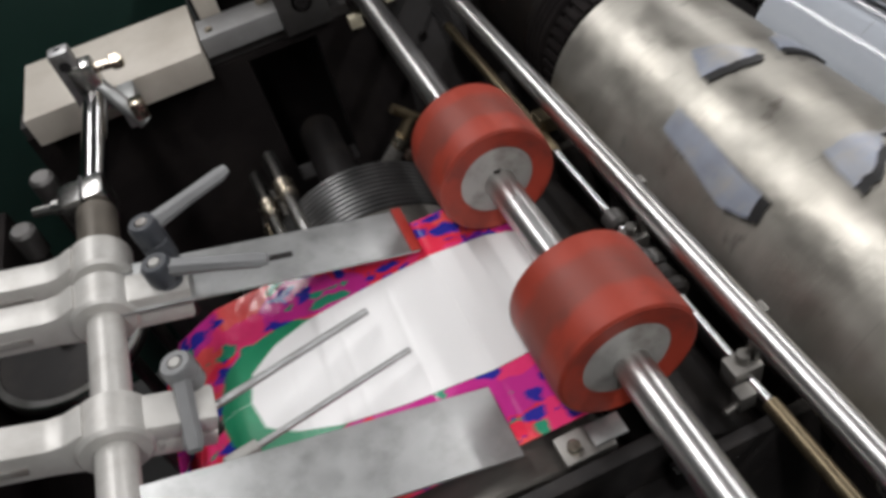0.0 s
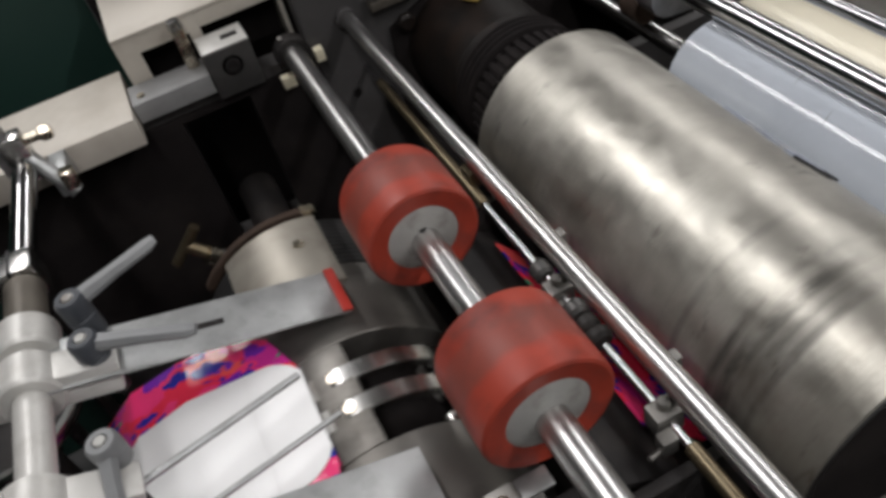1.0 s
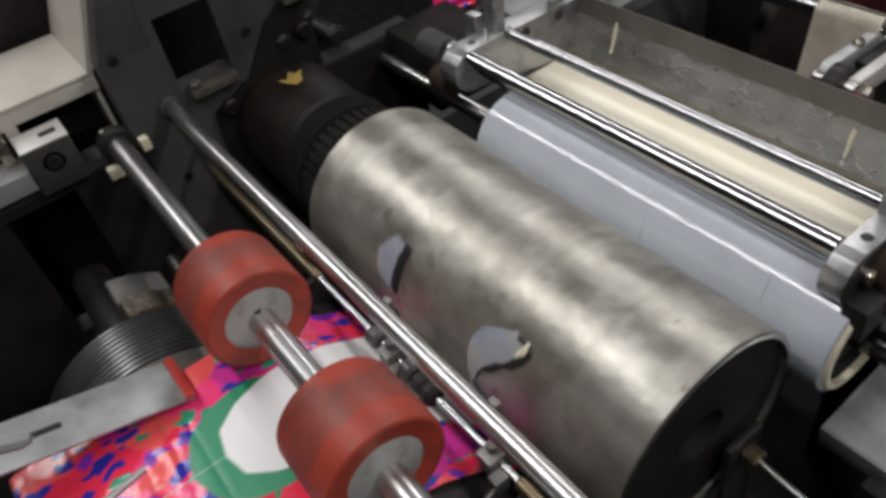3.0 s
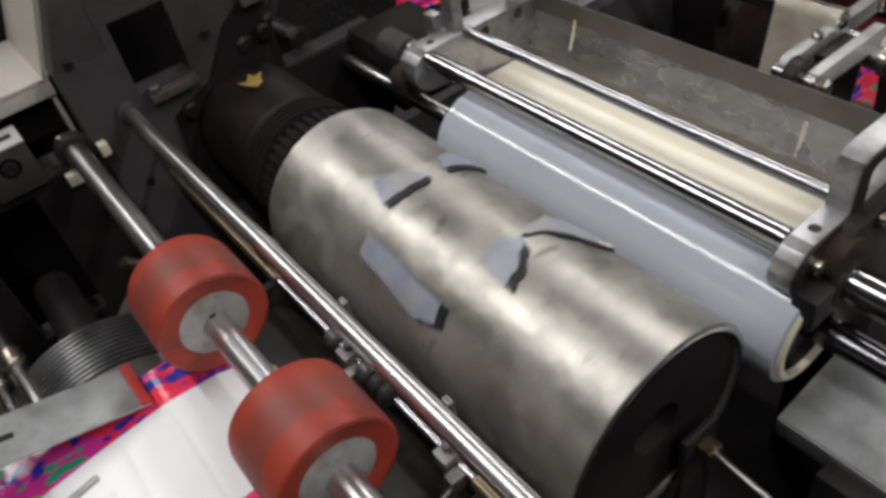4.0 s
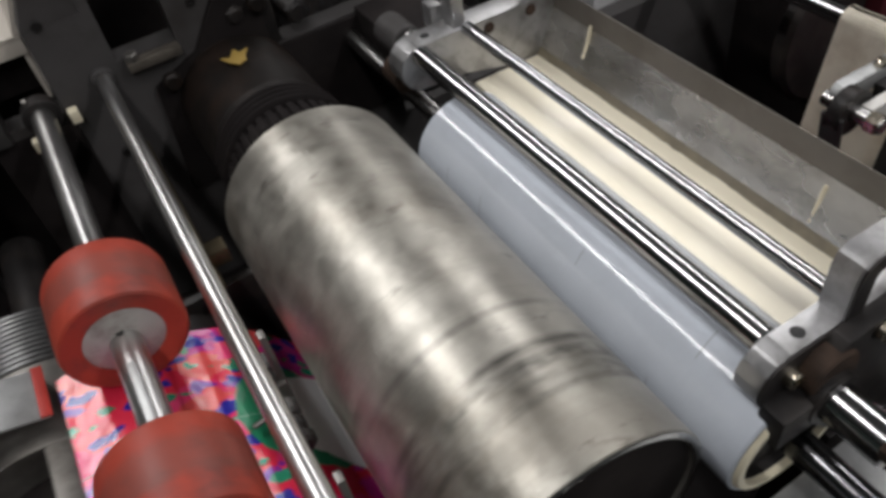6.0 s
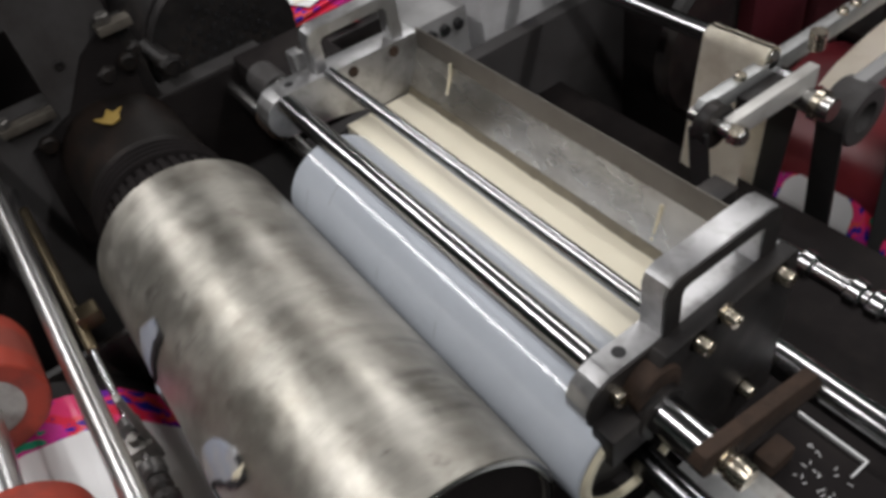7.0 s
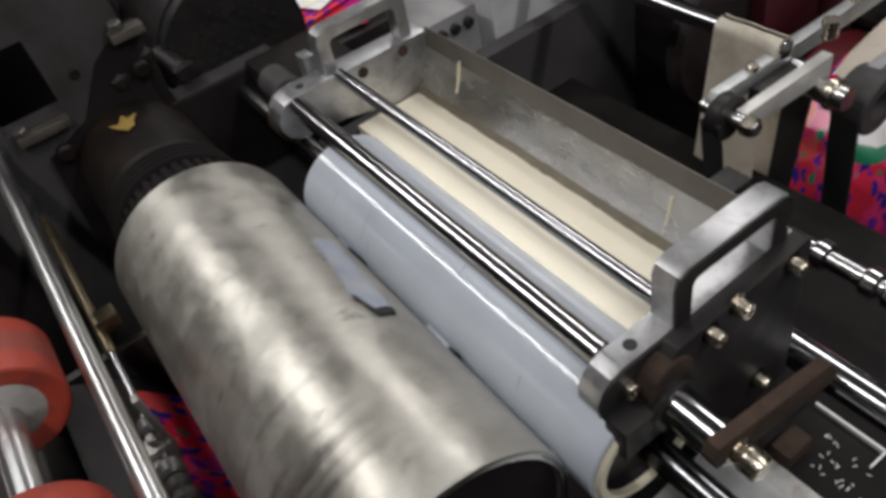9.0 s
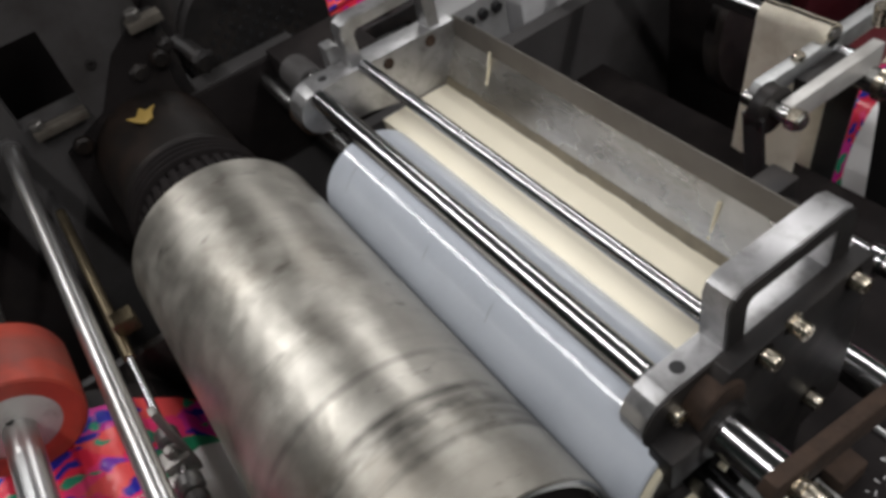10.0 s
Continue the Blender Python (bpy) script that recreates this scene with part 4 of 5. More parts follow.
part("rust_link", box(0.655, 0.690, -0.100, -0.078, -0.098, -0.074, 0.004), "rust", tray)
part("knurled_bolt", lathe([(0, -0.142), (0.010, -0.142), (0.012, -0.139), (0.012, -0.127), (0.010, -0.125), (0.010, -0.121), (0.014, -0.120), (0, -0.120)], None, Matrix.Translation((0.551, 0.010, 0.078)), 24), "nickel", tray, "nickel socket bolt with a round head")
part("far_knob", rod(0.565, 0.060, 0.606, 0.66, 0.016), "worn_chrome", tray)
part("far_collar", rod(0.560, 0.055, 0.66, 0.72, 0.024), "dark_frame", tray)
part("far_lug", box(0.575, 0.592, 0.606, 0.630, 0.09, 0.125, 0.003), "aluminium", tray)
part("rust_boss", rod(0.535, 0.03, 0.62, 0.66, 0.022), "rust", tray, "rusty brown boss")
part("support_arm", box(0.565, 0.70, 0.72, 0.86, -0.08, 0.03, 0.004), "black_void", tray)
part("support_post", box(0.62, 0.70, -0.028, 0.02, -0.36, -0.09, 0.003), "black_steel", tray)


def glue_surface(x0, x1, z, n, wave, seed):
    """Glue in the tray, with a wavering edge and a low swell."""
    one = bmesh.new()
    rows = []
    for i in range(n + 1):
        y = 0.014 + 0.552 * i / n
        e = x1 + wave * noise.noise((y * 18, seed, 0)) + wave * 0.5 * noise.noise((y * 60, seed, 3))
        row = []
        for k in range(7):
            u = k / 6
            x = x0 + (e - x0) * u
            row.append(one.verts.new((x, y, z + 0.0012 * noise.noise((x * 40, y * 25, seed)) - (0.0012 * max(0, u - 0.8) / 0.2))))
        rows.append(row)
    for a, b in zip(rows, rows[1:]):
        for k in range(6):
            one.faces.new((a[k], a[k + 1], b[k + 1], b[k]))
    low = bmesh.ops.extrude_face_region(one, geom=list(one.faces))
    for v in low["geom"]:
        if isinstance(v, bmesh.types.BMVert):
            v.co.z -= 0.02
    bmesh.ops.recalc_face_normals(one, faces=list(one.faces))
    return one


tagged(part("glue", glue_surface(0.606, 0.7115, 0.018, 90, 0.006, 2.0), "glue", angle=60), "pool of thick cream glue lying in the steel tray", "glue")
part("stained_foot", outline([(0.7085, 0.0140), (0.7163, 0.0270), (0.7168, 0.0262), (0.7091, 0.0130)], 0.0125, 0.5675, 0), "stained_foot", tray, "brown glue-stained foot of the trough")
for y, z0, x in ((0.485, 0.084, 0.7405), (0.116, 0.070, 0.7355)):
    d = bmesh.new()
    bar_between((x - 0.013, y, z0 - 0.038), (x - 0.001, y + 0.002, z0), 0.0023, d)
    lathe([(0, -0.004), (0.003, -0.001), (0.003, 0.002), (0, 0.006)], d, Matrix.Translation((x - 0.014, y, z0 - 0.040)) @ pose(0, 0, 0, 90), 12)
    tagged(part("glue_drip", d, "dried_glue"), "cream dried glue drip on the tray wall", "glue drip", "glue drips")

# ---- feeder: sloping side guides, clamp arms, levers ----
SLOPE = 15.6


def side_guide(yc, width, x_end, label, red):
    g = thing("side_guide", (x_end - 0.13, yc, 0.02), label, "side guide", "side guides")
    m = Matrix.Translation((x_end, yc, 0.008)) @ pose(0, 0, 0, 0, SLOPE, 0)
    one = box(-0.30, 0.0, -width / 2, width / 2, 0.0, 0.003, 0.0008, None, m)
    part("strip", one, "galvanised", g)
    part("lip", box(-0.30, -0.002, width / 2 - 0.002, width / 2, -0.012, 0.0, 0.0006, None, m), "galvanised", g)
    if red:
        part("red_tip", box(-0.010, 0.001, -width / 2 - 0.001, width / 2 + 0.001, 0.0032, 0.0062, 0.001, None, m), "red_paint", g, "red painted end strip")
    if red:
        part("slot", box(-0.165, -0.125, -0.004, 0.004, 0.0031, 0.0036, 0.0002, None, m), "black_steel", g)
    return g


side_guide(0.411, 0.068, -0.011, "dull grey steel side guide with a red end strip", True)
side_guide(0.158, 0.072, -0.016, "dull grey steel side guide lying over the sheet edge", False)

BARX, BARZ = -0.306, 0.085
bar = thing("arm_bar", (BARX, 0.25, BARZ), "pale cast aluminium cross bar carrying the clamp arms", "cross bar")
part("tube", rod(BARX, BARZ, -0.15, 0.52, 0.0165), "cast_aluminium", bar)
part("end_clamp", box(BARX - 0.032, BARX + 0.020, 0.548, 0.588, BARZ - 0.022, BARZ + 0.024, 0.008), "worn_chrome", bar, "bright split clamp")
part("split", box(BARX - 0.0055, BARX - 0.0025, 0.5465, 0.5885, BARZ, BARZ + 0.0246, 0), "ink", bar)
part("neck", rod(BARX, BARZ, 0.478, 0.546, 0.0205), "grime_steel", bar, "dark worn neck")
part("end_rod", bar_between((BARX, 0.598, BARZ), (-0.286, 0.740, 0.107), 0.0145), "chrome", bar, "polished rod")
part("clamp_screw", bar_between((-0.372, 0.585, 0.09), (-0.326, 0.575, 0.088), 0.006), "worn_chrome", bar)
part("screw_tip", bar_between((-0.350, 0.581, 0.089), (-0.338, 0.578, 0.088), 0.009), "worn_chrome", bar)
lug = thing("bar_bracket", (-0.273, 0.768, 0.110), "bright steel bracket with hex bolts holding the cross bar", "bracket")
part("jaw", box(-0.299, -0.268, 0.743, 0.773, 0.085, 0.150, 0.006), "worn_chrome", lug)
part("eye", box(-0.309, -0.284, 0.748, 0.772, 0.098, 0.172, 0.003), "aluminium", lug, "machined lug with a bored hole")
part("eye_hole", lathe([(0, 0.7475), (0.0065, 0.7475), (0.007, 0.748)], None, Matrix.Translation((-0.2965, 0, 0.154)), 20), "ink", lug, "dark bored hole")
part("eye_hole", lathe([(0, 0.0), (0.004, 0.0), (0.0045, -0.0006)], None, Matrix.Translation((-0.2965, 0.760, 0.1725)) @ pose(0, 0, 0, 90), 16), "ink", lug, "dark bored hole")
part("arm", bar_between((-0.283, 0.758, 0.130), (-0.245, 0.728, 0.060), 0.010), "galvanised", lug)
part("hex_bolt", bar_between((-0.275, 0.760, 0.135), (-0.241, 0.756, 0.135), 0.007, None, 0.002, 6), "nickel", lug)
part("acorn_nut", bar_between((-0.251, 0.756, 0.135), (-0.235, 0.755, 0.135), 0.0105, None, 0.004, 6), "nickel", lug)
part("nut_block", box(-0.251, -0.233, 0.708, 0.730, 0.075, 0.10, 0.004), "nickel", lug)
part("stay", box(-0.268, -0.245, 0.743, 0.80, 0.05, 0.085, 0.003), "galvanised", lug)

for yc, lean, rise in ((0.454, 0, 15), (0.399, 1, 16), (0.254, 1, 23)):
    a = thing("swing_clamp", (BARX, yc, BARZ), "pale cast aluminium swing clamp on the cross bar", "clamp", "swing clamps")
    m = Matrix.Translation((BARX, yc, BARZ)) @ pose(0, 0, 0, 0, rise, 0)
    part("hub", lathe([(0.0168, -0.021), (0.027, -0.021), (0.030, -0.018), (0.030, 0.018), (0.027, 0.021), (0.0168, 0.021), (0.0168, -0.021)], None, m, 48), "cast_aluminium", a)
    part("arm_bar", outline([(-0.28, -0.018), (-0.28, 0.012), (-0.048, 0.012), (-0.036, 0.015), (-0.022, 0.025), (-0.014, -0.024), (-0.030, -0.022), (-0.045, -0.020)], -0.016, 0.016, 0.003, None, m), "cast_aluminium", a)
    part("groove", box(-0.20, -0.062, -0.0175, -0.0155, -0.010, -0.002, 0.0006, None, m), "hub", a, "recessed groove")
    if lean:
        part("jaw", box(0.016, 0.078, -0.018, 0.018, 0.0008, 0.020, 0.004, None, m), "cast_aluminium", a)
        part("jaw", box(0.016, 0.078, -0.018, 0.018, -0.019, -0.0008, 0.004, None, m), "cast_aluminium", a)
        part("pin", bar_between((-0.243, yc, 0.035), (-0.243, yc, 0.065), 0.009), "black_steel", a)


def clamp_lever(base, tip, label, dark):
    lv = thing("clamp_lever", base, label, "clamp lever", "clamp levers")
    bx, by, bz = base
    h = 0.05 if dark else 0.03
    part("hub", lathe([(0.0, -h), (0.014, -h), (0.0145, -h * 0.5), (0.0135, -h * 0.48), (0.0135, -h * 0.42), (0.0145, -h * 0.4), (0.0145, -0.004), (0.012, 0.0), (0.007, 0.0), (0.0065, -0.003), (0, -0.003)], None, Matrix.Translation(base) @ pose(0, 0, 0, 90), 28), "dark_plastic" if dark else "grey_plastic", lv)
    d = Vector(tip) - Vector(base)
    side = Vector((-d.y, d.x, 0)).normalized()
    one = bmesh.new()
    rings = []
    for k, (u, wd, th) in enumerate(((0.0, 0.0125, 0.016), (0.12, 0.0085, 0.013), (0.5, 0.0075, 0.010), (0.9, 0.0085, 0.009), (1.0, 0.006, 0.006))):
        c = Vector(base) + d * u + Vector((0, 0, -0.004))
        rings.append([one.verts.new(c + side * sx * wd + Vector((0, 0, sz * th * 0.5 - th * 0.3))) for sx, sz in ((-0.8, -1), (-1, 0), (-0.6, 1), (0.6, 1), (1, 0), (0.8, -1))])
    for r0, r1 in zip(rings, rings[1:]):
        for i in range(6):
            one.faces.new((r0[i], r0[(i + 1) % 6], r1[(i + 1) % 6], r1[i]))
    one.faces.new(rings[0])
    one.faces.new(rings[-1][::-1])
    bmesh.ops.recalc_face_normals(one, faces=list(one.faces))
    part("grip", one, "grey_plastic", lv, "tapered grey grip")
    part("screw", lathe([(0, 0.001), (0.005, 0.001), (0.006, -0.002), (0, -0.002)], None, Matrix.Translation(base) @ pose(0, 0, 0, 90), 18), "hub", lv, "dull screw")
    return lv


clamp_lever((-0.244, 0.440, 0.130), (-0.155, 0.474, 0.132), "grey clamp lever with dark hub pointing over the guide", True)
clamp_lever((-0.244, 0.398, 0.114), (-0.148, 0.366, 0.098), "grey clamp lever with dark hub lying along the guide", True)
clamp_lever((-0.243, 0.279, 0.106), (-0.250, 0.214, 0.078), "grey clamp lever turned towards the near side", False)

for p, q, r in (((-0.262, 0.250, 0.062), (-0.085, 0.320, 0.022), 0.0038), ((-0.215, 0.212, 0.045), (-0.063, 0.258, 0.020), 0.0030)):
    w = thing("hold_down_rod", p, "thin grey steel hold-down rod over the sheets", "hold-down rod", "hold-down rods")
    part("wire", bar_between(p, q, r, None, 0.0008, 14), "galvanised", w)
    part("socket", bar_between(Vector(p) + Vector((-0.02, -0.008, 0.006)), Vector(p) + Vector((0.006, 0.0024, -0.002)), r * 2.2), "hub", w)

wheel = thing("feed_turntable", (-0.405, 0.51, -0.36), "flat black round feed turntable with a bright steel rim", "turntable")
flat = Matrix.Translation((-0.405, 0.51, -0.030)) @ pose(0, 0, 0, 90)
part("rim", lathe([(0.080, -0.016), (0.088, -0.016), (0.090, -0.013), (0.090, -0.003), (0.088, 0.0), (0.080, 0.0), (0.080, -0.016)], None, flat, 64), "worn_chrome", wheel, "bright worn steel rim")
part("web", lathe([(0, -0.012), (0.0795, -0.012), (0.0795, -0.002), (0.03, -0.001), (0, -0.001)], None, flat, 48), "black_steel", wheel)
part("hub_bolt", lathe([(0, 0), (0.011, 0), (0.010, 0.010), (0, 0.010)], None, flat, 6), "dirty_steel", wheel)
part("post", bar_between((-0.405, 0.51, -0.36), (-0.405, 0.51, -0.043), 0.016), "black_steel", wheel)
for px, py, pz in ((-0.385, 0.70, 0.02), (-0.42, 0.64, 0.0)):
    kn = thing("adjusting_knob", (px, py, pz), "dull steel adjusting knob among dark feeder parts", "knob", "adjusting knobs")
    part("knob", bar_between((px, py, pz), (px + 0.004, py - 0.006, pz + 0.045), 0.015, None, 0.004, 24), "grey_steel", kn)
    part("stem", bar_between((px, py, -0.36), (px, py, pz + 0.004), 0.010), "black_steel", kn)
side_box = thing("feeder_casting", (-0.48, 0.4, -0.2), "black steel feeder side casting", "casting")
for py in (0.15, 0.45, 0.75):
    part("bolt", bar_between((-0.53, py, -0.052), (-0.53, py, -0.036), 0.012, None, 0.002, 6), "black_steel", side_box)
part("casting", box(-0.56, -0.50, 0.05, 0.84, -0.36, -0.05, 0.006), "black_void", side_box)

# ---- right of the glue unit: shafts, lever arms, belts ----
for x, z, r, y0, y1, lab in ((0.780, -0.10, 0.0200, -0.40, 0.11, "thick bright steel shaft"), (0.915, -0.10, 0.0125, -0.40, 0.20, "bright steel shaft with collars")):
    s = thing("drive_shaft", (x, -0.1, z), lab + " beside the glue tray", "shaft", "drive shafts")
    part("rod", rod(x, z, y0, y1, r), "chrome", s)
    for yc in (-0.045, -0.018, 0.045) if y1 > 0.15 else (-0.34,):
        part("collar", rod(x, z, yc - 0.010, yc + 0.010, r * 1.45, None, 0.003), "chrome", s)
    part("coupling", rod(x, z, y1 - 0.07, y1 - 0.03, r * 1.25), "black_steel", s)
    part("bearing", box(x - 0.03, x + 0.03, y1 - 0.03, y1 + 0.01, -0.36, z + 0.03, 0.004), "black_steel", s)
lowbox = thing("oil_box", (0.70, -0.2, -0.2), "black steel box with a pale edge strip below the rusty bar", "steel box")
part("box_body", box(0.654, 0.731, -0.34, -0.068, -0.36, -0.099, 0.003), "black_void", lowbox)
part("edge_strip", box(0.7365, 0.739, -0.1445, -0.072, -0.102, -0.096, 0.0003), "white_paper", lowbox, "thin pale edge strip")
part("edge_strip", box(0.7135, 0.739, -0.147, -0.145, -0.098, -0.096, 0.0003), "white_paper", lowbox, "thin pale edge strip")
random.seed(11)
for k in range(22):
    px, py, a = random.uniform(0.675, 0.715), random.uniform(-0.16, -0.10), random.uniform(0, 180)
    part("scratch", box(-0.0008 - 0.004 * random.random(), 0.002, -0.0004, 0.0003, 0, 0.0004, 0, None, Matrix.Translation((px, py, -0.0989)) @ pose(0, 0, 0, 0, 0, a)), "white_paper", lowbox, "pale scratch")
plate = thing("drip_plate", (0.5, -0.15, -0.1), "dull grey sheet metal drip plate under the glue roller", "drip plate")
m = Matrix.Translation((0.535, -0.13, -0.09)) @ pose(0, 0, 0, 0, -8, 0)
part("sheet", box(-0.05, 0.09, -0.13, 0.09, -0.002, 0.002, 0.0005, None, m), "galvanised", plate)
part("folded_edge", box(-0.052, -0.048, -0.13, 0.09, -0.03, 0.002, 0.0005, None, m), "galvanised", plate)
part("pale_strip", box(0.613, 0.6535, -0.30, -0.078, -0.094, -0.091, 0.0006), "hub", plate, "pale bare metal strip")
part("strip_stand", box(0.632, 0.6535, -0.30, -0.085, -0.36, -0.0945, 0.0006), "black_steel", plate)
part("stand", box(0.46, 0.56, -0.20, -0.10, -0.36, -0.105, 0.002), "black_steel", plate)
tie = thing("tie_rod", (0.40, -0.1, -0.06), "thin steel tie rod with a brassy nut near the drum end", "tie rod")
part("rod", bar_between((0.395, -0.02, -0.075), (0.375, -0.35, -0.085), 0.004), "worn_chrome", tie)
part("nut", bar_between((0.396, -0.012, -0.075), (0.395, -0.030, -0.075), 0.011, None, 0.002, 6), "brass", tie)
part("bracket", box(0.37, 0.42, -0.012, -0.004, -0.36, -0.055, 0.002), "black_steel", tie)

# lever bars with belt pulleys
arm = thing("belt_lever", (1.2, 0.33, -0.12), "dark grey lever with a bright link and a belt pulley", "lever")
part("outer_link", outline([(1.076, -0.124), (1.075, -0.106), (1.086, -0.092), (1.78, -0.090), (1.78, -0.122)], 0.335, 0.357, 0.003), "galvanised", arm, "dull steel lever bar")
part("inner_link", outline([(1.086, -0.142), (1.086, -0.106), (1.290, -0.106), (1.290, -0.147)], 0.288, 0.308, 0.003), "cast_aluminium", arm, "bright steel link")
part("dark_web", box(1.15, 1.26, 0.309, 0.334, -0.145, -0.112, 0.002), "black_steel", arm)
part("pivot_pin", rod(1.080, -0.118, 0.262, 0.362, 0.012), "worn_chrome", arm)
part("pin_nut", rod(1.080, -0.118, 0.266, 0.286, 0.017, None, 0.003, 6), "nickel", arm)
part("pulley", lathe([(0.012, 0.311), (0.036, 0.311), (0.034, 0.317), (0.034, 0.329), (0.036, 0.334), (0.012, 0.334)], None, Matrix.Translation((1.082, 0, -0.122)), 40), "black_steel", arm)
part("link_bolt", lathe([(0.005, 0.0), (0.012, 0.0), (0.013, -0.003), (0.013, -0.03), (0, -0.03)], None, Matrix.Translation((1.282, 0.298, -0.076)) @ pose(0, 0, 0, -90), 24), "nickel", arm)
for px in (1.165, 1.225, 1.42, 1.455):
    part("bolt", bar_between((px, 0.346, -0.098), (px, 0.340, -0.082), 0.009, None, 0.002, 16), "nickel", arm)
part("cross_pin", rod(1.247, -0.118, 0.30, 0.345, 0.010), "chrome", arm)
part("post", box(1.72, 1.78, 0.36, 0.42, -0.85, -0.10, 0.004), "black_steel", arm)
arm2 = thing("belt_lever", (1.42, 0.25, -0.25), "dark lever end with a large round bore", "lever")
part("eye", lathe([(0.028, -0.028), (0.052, -0.028), (0.055, -0.024), (0.055, 0.024), (0.052, 0.028), (0.028, 0.028), (0.028, -0.028)], None, Matrix.Translation((1.360, 0.258, -0.216)), 40), "dark_frame", arm2)
part("link", outline([(1.355, -0.190), (1.365, -0.162), (2.0, -0.138), (2.0, -0.180)], 0.252, 0.276, 0.003), "grey_paint", arm2, "dark grey lever bar")
part("pin", rod(1.270, -0.160, 0.240, 0.318, 0.020), "worn_chrome", arm2, "bright turned pin")
part("pin_collar", rod(1.270, -0.160, 0.258, 0.272, 0.026), "nickel", arm2)
part("shaft", rod(1.50, -0.27, -0.05, 0.20, 0.018), "chrome", arm2)
part("nut", rod(1.52, -0.285, -0.06, 0.0, 0.032, None, 0.006, 6), "nickel", arm2)
part("post", box(1.94, 2.0, 0.28, 0.34, -0.85, -0.18, 0.004), "black_steel", arm2)


def belt(p, q, width, nm_label):
    b = thing("drive_belt", p, nm_label, "belt", "drive belts")
    p, q = Vector(p), Vector(q)
    d = (q - p).normalized()
    turn = d.to_track_quat("Z", "Y").to_matrix().to_4x4()
    part("band", box(-width / 2, width / 2, -0.003, 0.003, 0, (q - p).length, 0.001, None, Matrix.Translation(p) @ turn), "belt", b)
    return b


belt((1.051, 0.323, -0.118), (1.125, 0.323, -0.58), 0.036, "black flat belt running down from the lever pulley")
belt((1.308, 0.258, -0.222), (1.390, 0.258, -0.80), 0.050, "wide black flat belt hanging from the lever eye")
belt((1.31, 0.345, -0.20), (1.24, 0.335, -0.62), 0.045, "black flat belt running down behind the link")
belt((1.45, 0.20, -0.25), (1.36, 0.13, -0.62), 0.040, "black flat belt running down beside the bags")
part("lower_pulleys", rod(1.28, -0.60, 0.10, 0.42, 0.03), "black_steel", arm2)

roll = thing("felt_web", (1.235, 0.42, -0.1), "cream felt web hanging over a bright bar", "felt web")
part("bar", rod(1.235, -0.090, 0.335, 1.25, 0.0165), "chrome", roll, "bright round bar")
felt = bmesh.new()
prof = [(1.212, -0.62), (1.212, -0.36), (1.213, -0.20), (1.214, -0.090)] + [(1.235 - 0.021 * math.cos(radians(k)), -0.090 + 0.021 * math.sin(radians(k))) for k in range(20, 161, 20)] + [(1.2565, -0.09), (1.262, -0.30), (1.27, -0.62)]
rows = []
for x, z in prof:
    low = max(0.0, -0.09 - z)
    rows.append([felt.verts.new((x + 0.004 * noise.noise((k * 0.7, z * 9, 1)), 0.338 + 0.05 * low + (0.120 + 0.03 * low) * k / 6, z)) for k in range(7)])
for a, b in zip(rows, rows[1:]):
    for k in range(6):
        felt.faces.new((a[k], a[k + 1], b[k + 1], b[k]))
bmesh.ops.solidify(felt, geom=list(felt.faces), thickness=0.003)
part("web", felt, "felt", roll, "cream felt band", angle=60)
felt2 = bmesh.new()
prof = [(1.375, -0.205), (1.42, -0.182), (1.50, -0.165), (1.62, -0.150), (1.82, -0.145)]
rows = [[felt2.verts.new((x, 0.282 + 0.05 * k / 6, z + 0.006 * noise.noise((x * 7, k, 0)))) for k in range(7)] for x, z in prof]
for a, b in zip(rows, rows[1:]):
    for k in range(6):
        felt2.faces.new((a[k], a[k + 1], b[k + 1], b[k]))
bmesh.ops.solidify(felt2, geom=list(felt2.faces), thickness=0.003)
web2 = thing("felt_web", (1.6, 0.3, -0.1), "cream felt web stretched between the levers", "felt web")
part("web", felt2, "felt", web2, angle=60)
part("bar", rod(1.82, -0.165, 0.277, 0.50, 0.0165), "chrome", web2)

# ---- far background ----
motor = thing("motor", (0.60, 0.98, 0.0), "dark motor with a perforated grille cover behind the frame", "motor")
part("motor_body", rod(0.58, 0.03, 0.93, 1.25, 0.13), "black_steel", motor)
part("grille_cover", rod(0.58, 0.03, 0.905, 0.935, 0.125), "black_steel", motor)
for i in range(-7, 8):
    for k in range(-7, 8):
        if i * i + k * k < 46 and (i + k) % 2 == 0:
            part("grille_hole", lathe([(0, 0.9035), (0.0045, 0.9035), (0.005, 0.905)], None, Matrix.Translation((0.58 + i * 0.0125, 0, 0.03 + k * 0.0125)), 8), "ink", motor)
part("motor_foot", box(0.50, 0.66, 0.95, 1.22, -0.32, -0.08, 0.004), "black_steel", motor)
for px, pz, r in ((0.37, 0.10, 0.016), (0.42, 0.12, 0.012), (0.46, 0.07, 0.02)):
    fit_ = thing("hose_fitting", (px, 0.90, pz), "small blackened hose fitting on the dark frame", "fitting", "hose fittings")
    part("body", bar_between((px, 0.93, pz), (px + 0.012, 0.845, pz - 0.01), r * 0.8, None, 0.003, 12), "black_steel", fit_)
    part("nut", bar_between((px + 0.010, 0.86, pz - 0.008), (px + 0.012, 0.848, pz - 0.01), r, None, 0.002, 6), "black_steel", fit_)
cabinet = thing("control_cabinet", (1.26, 1.0, -0.85), "grey painted steel cabinet standing behind the machine", "cabinet")
part("cabinet_body", box(1.115, 1.38, 0.94, 1.25, -0.85, -0.09, 0.006), "pale_grey", cabinet)
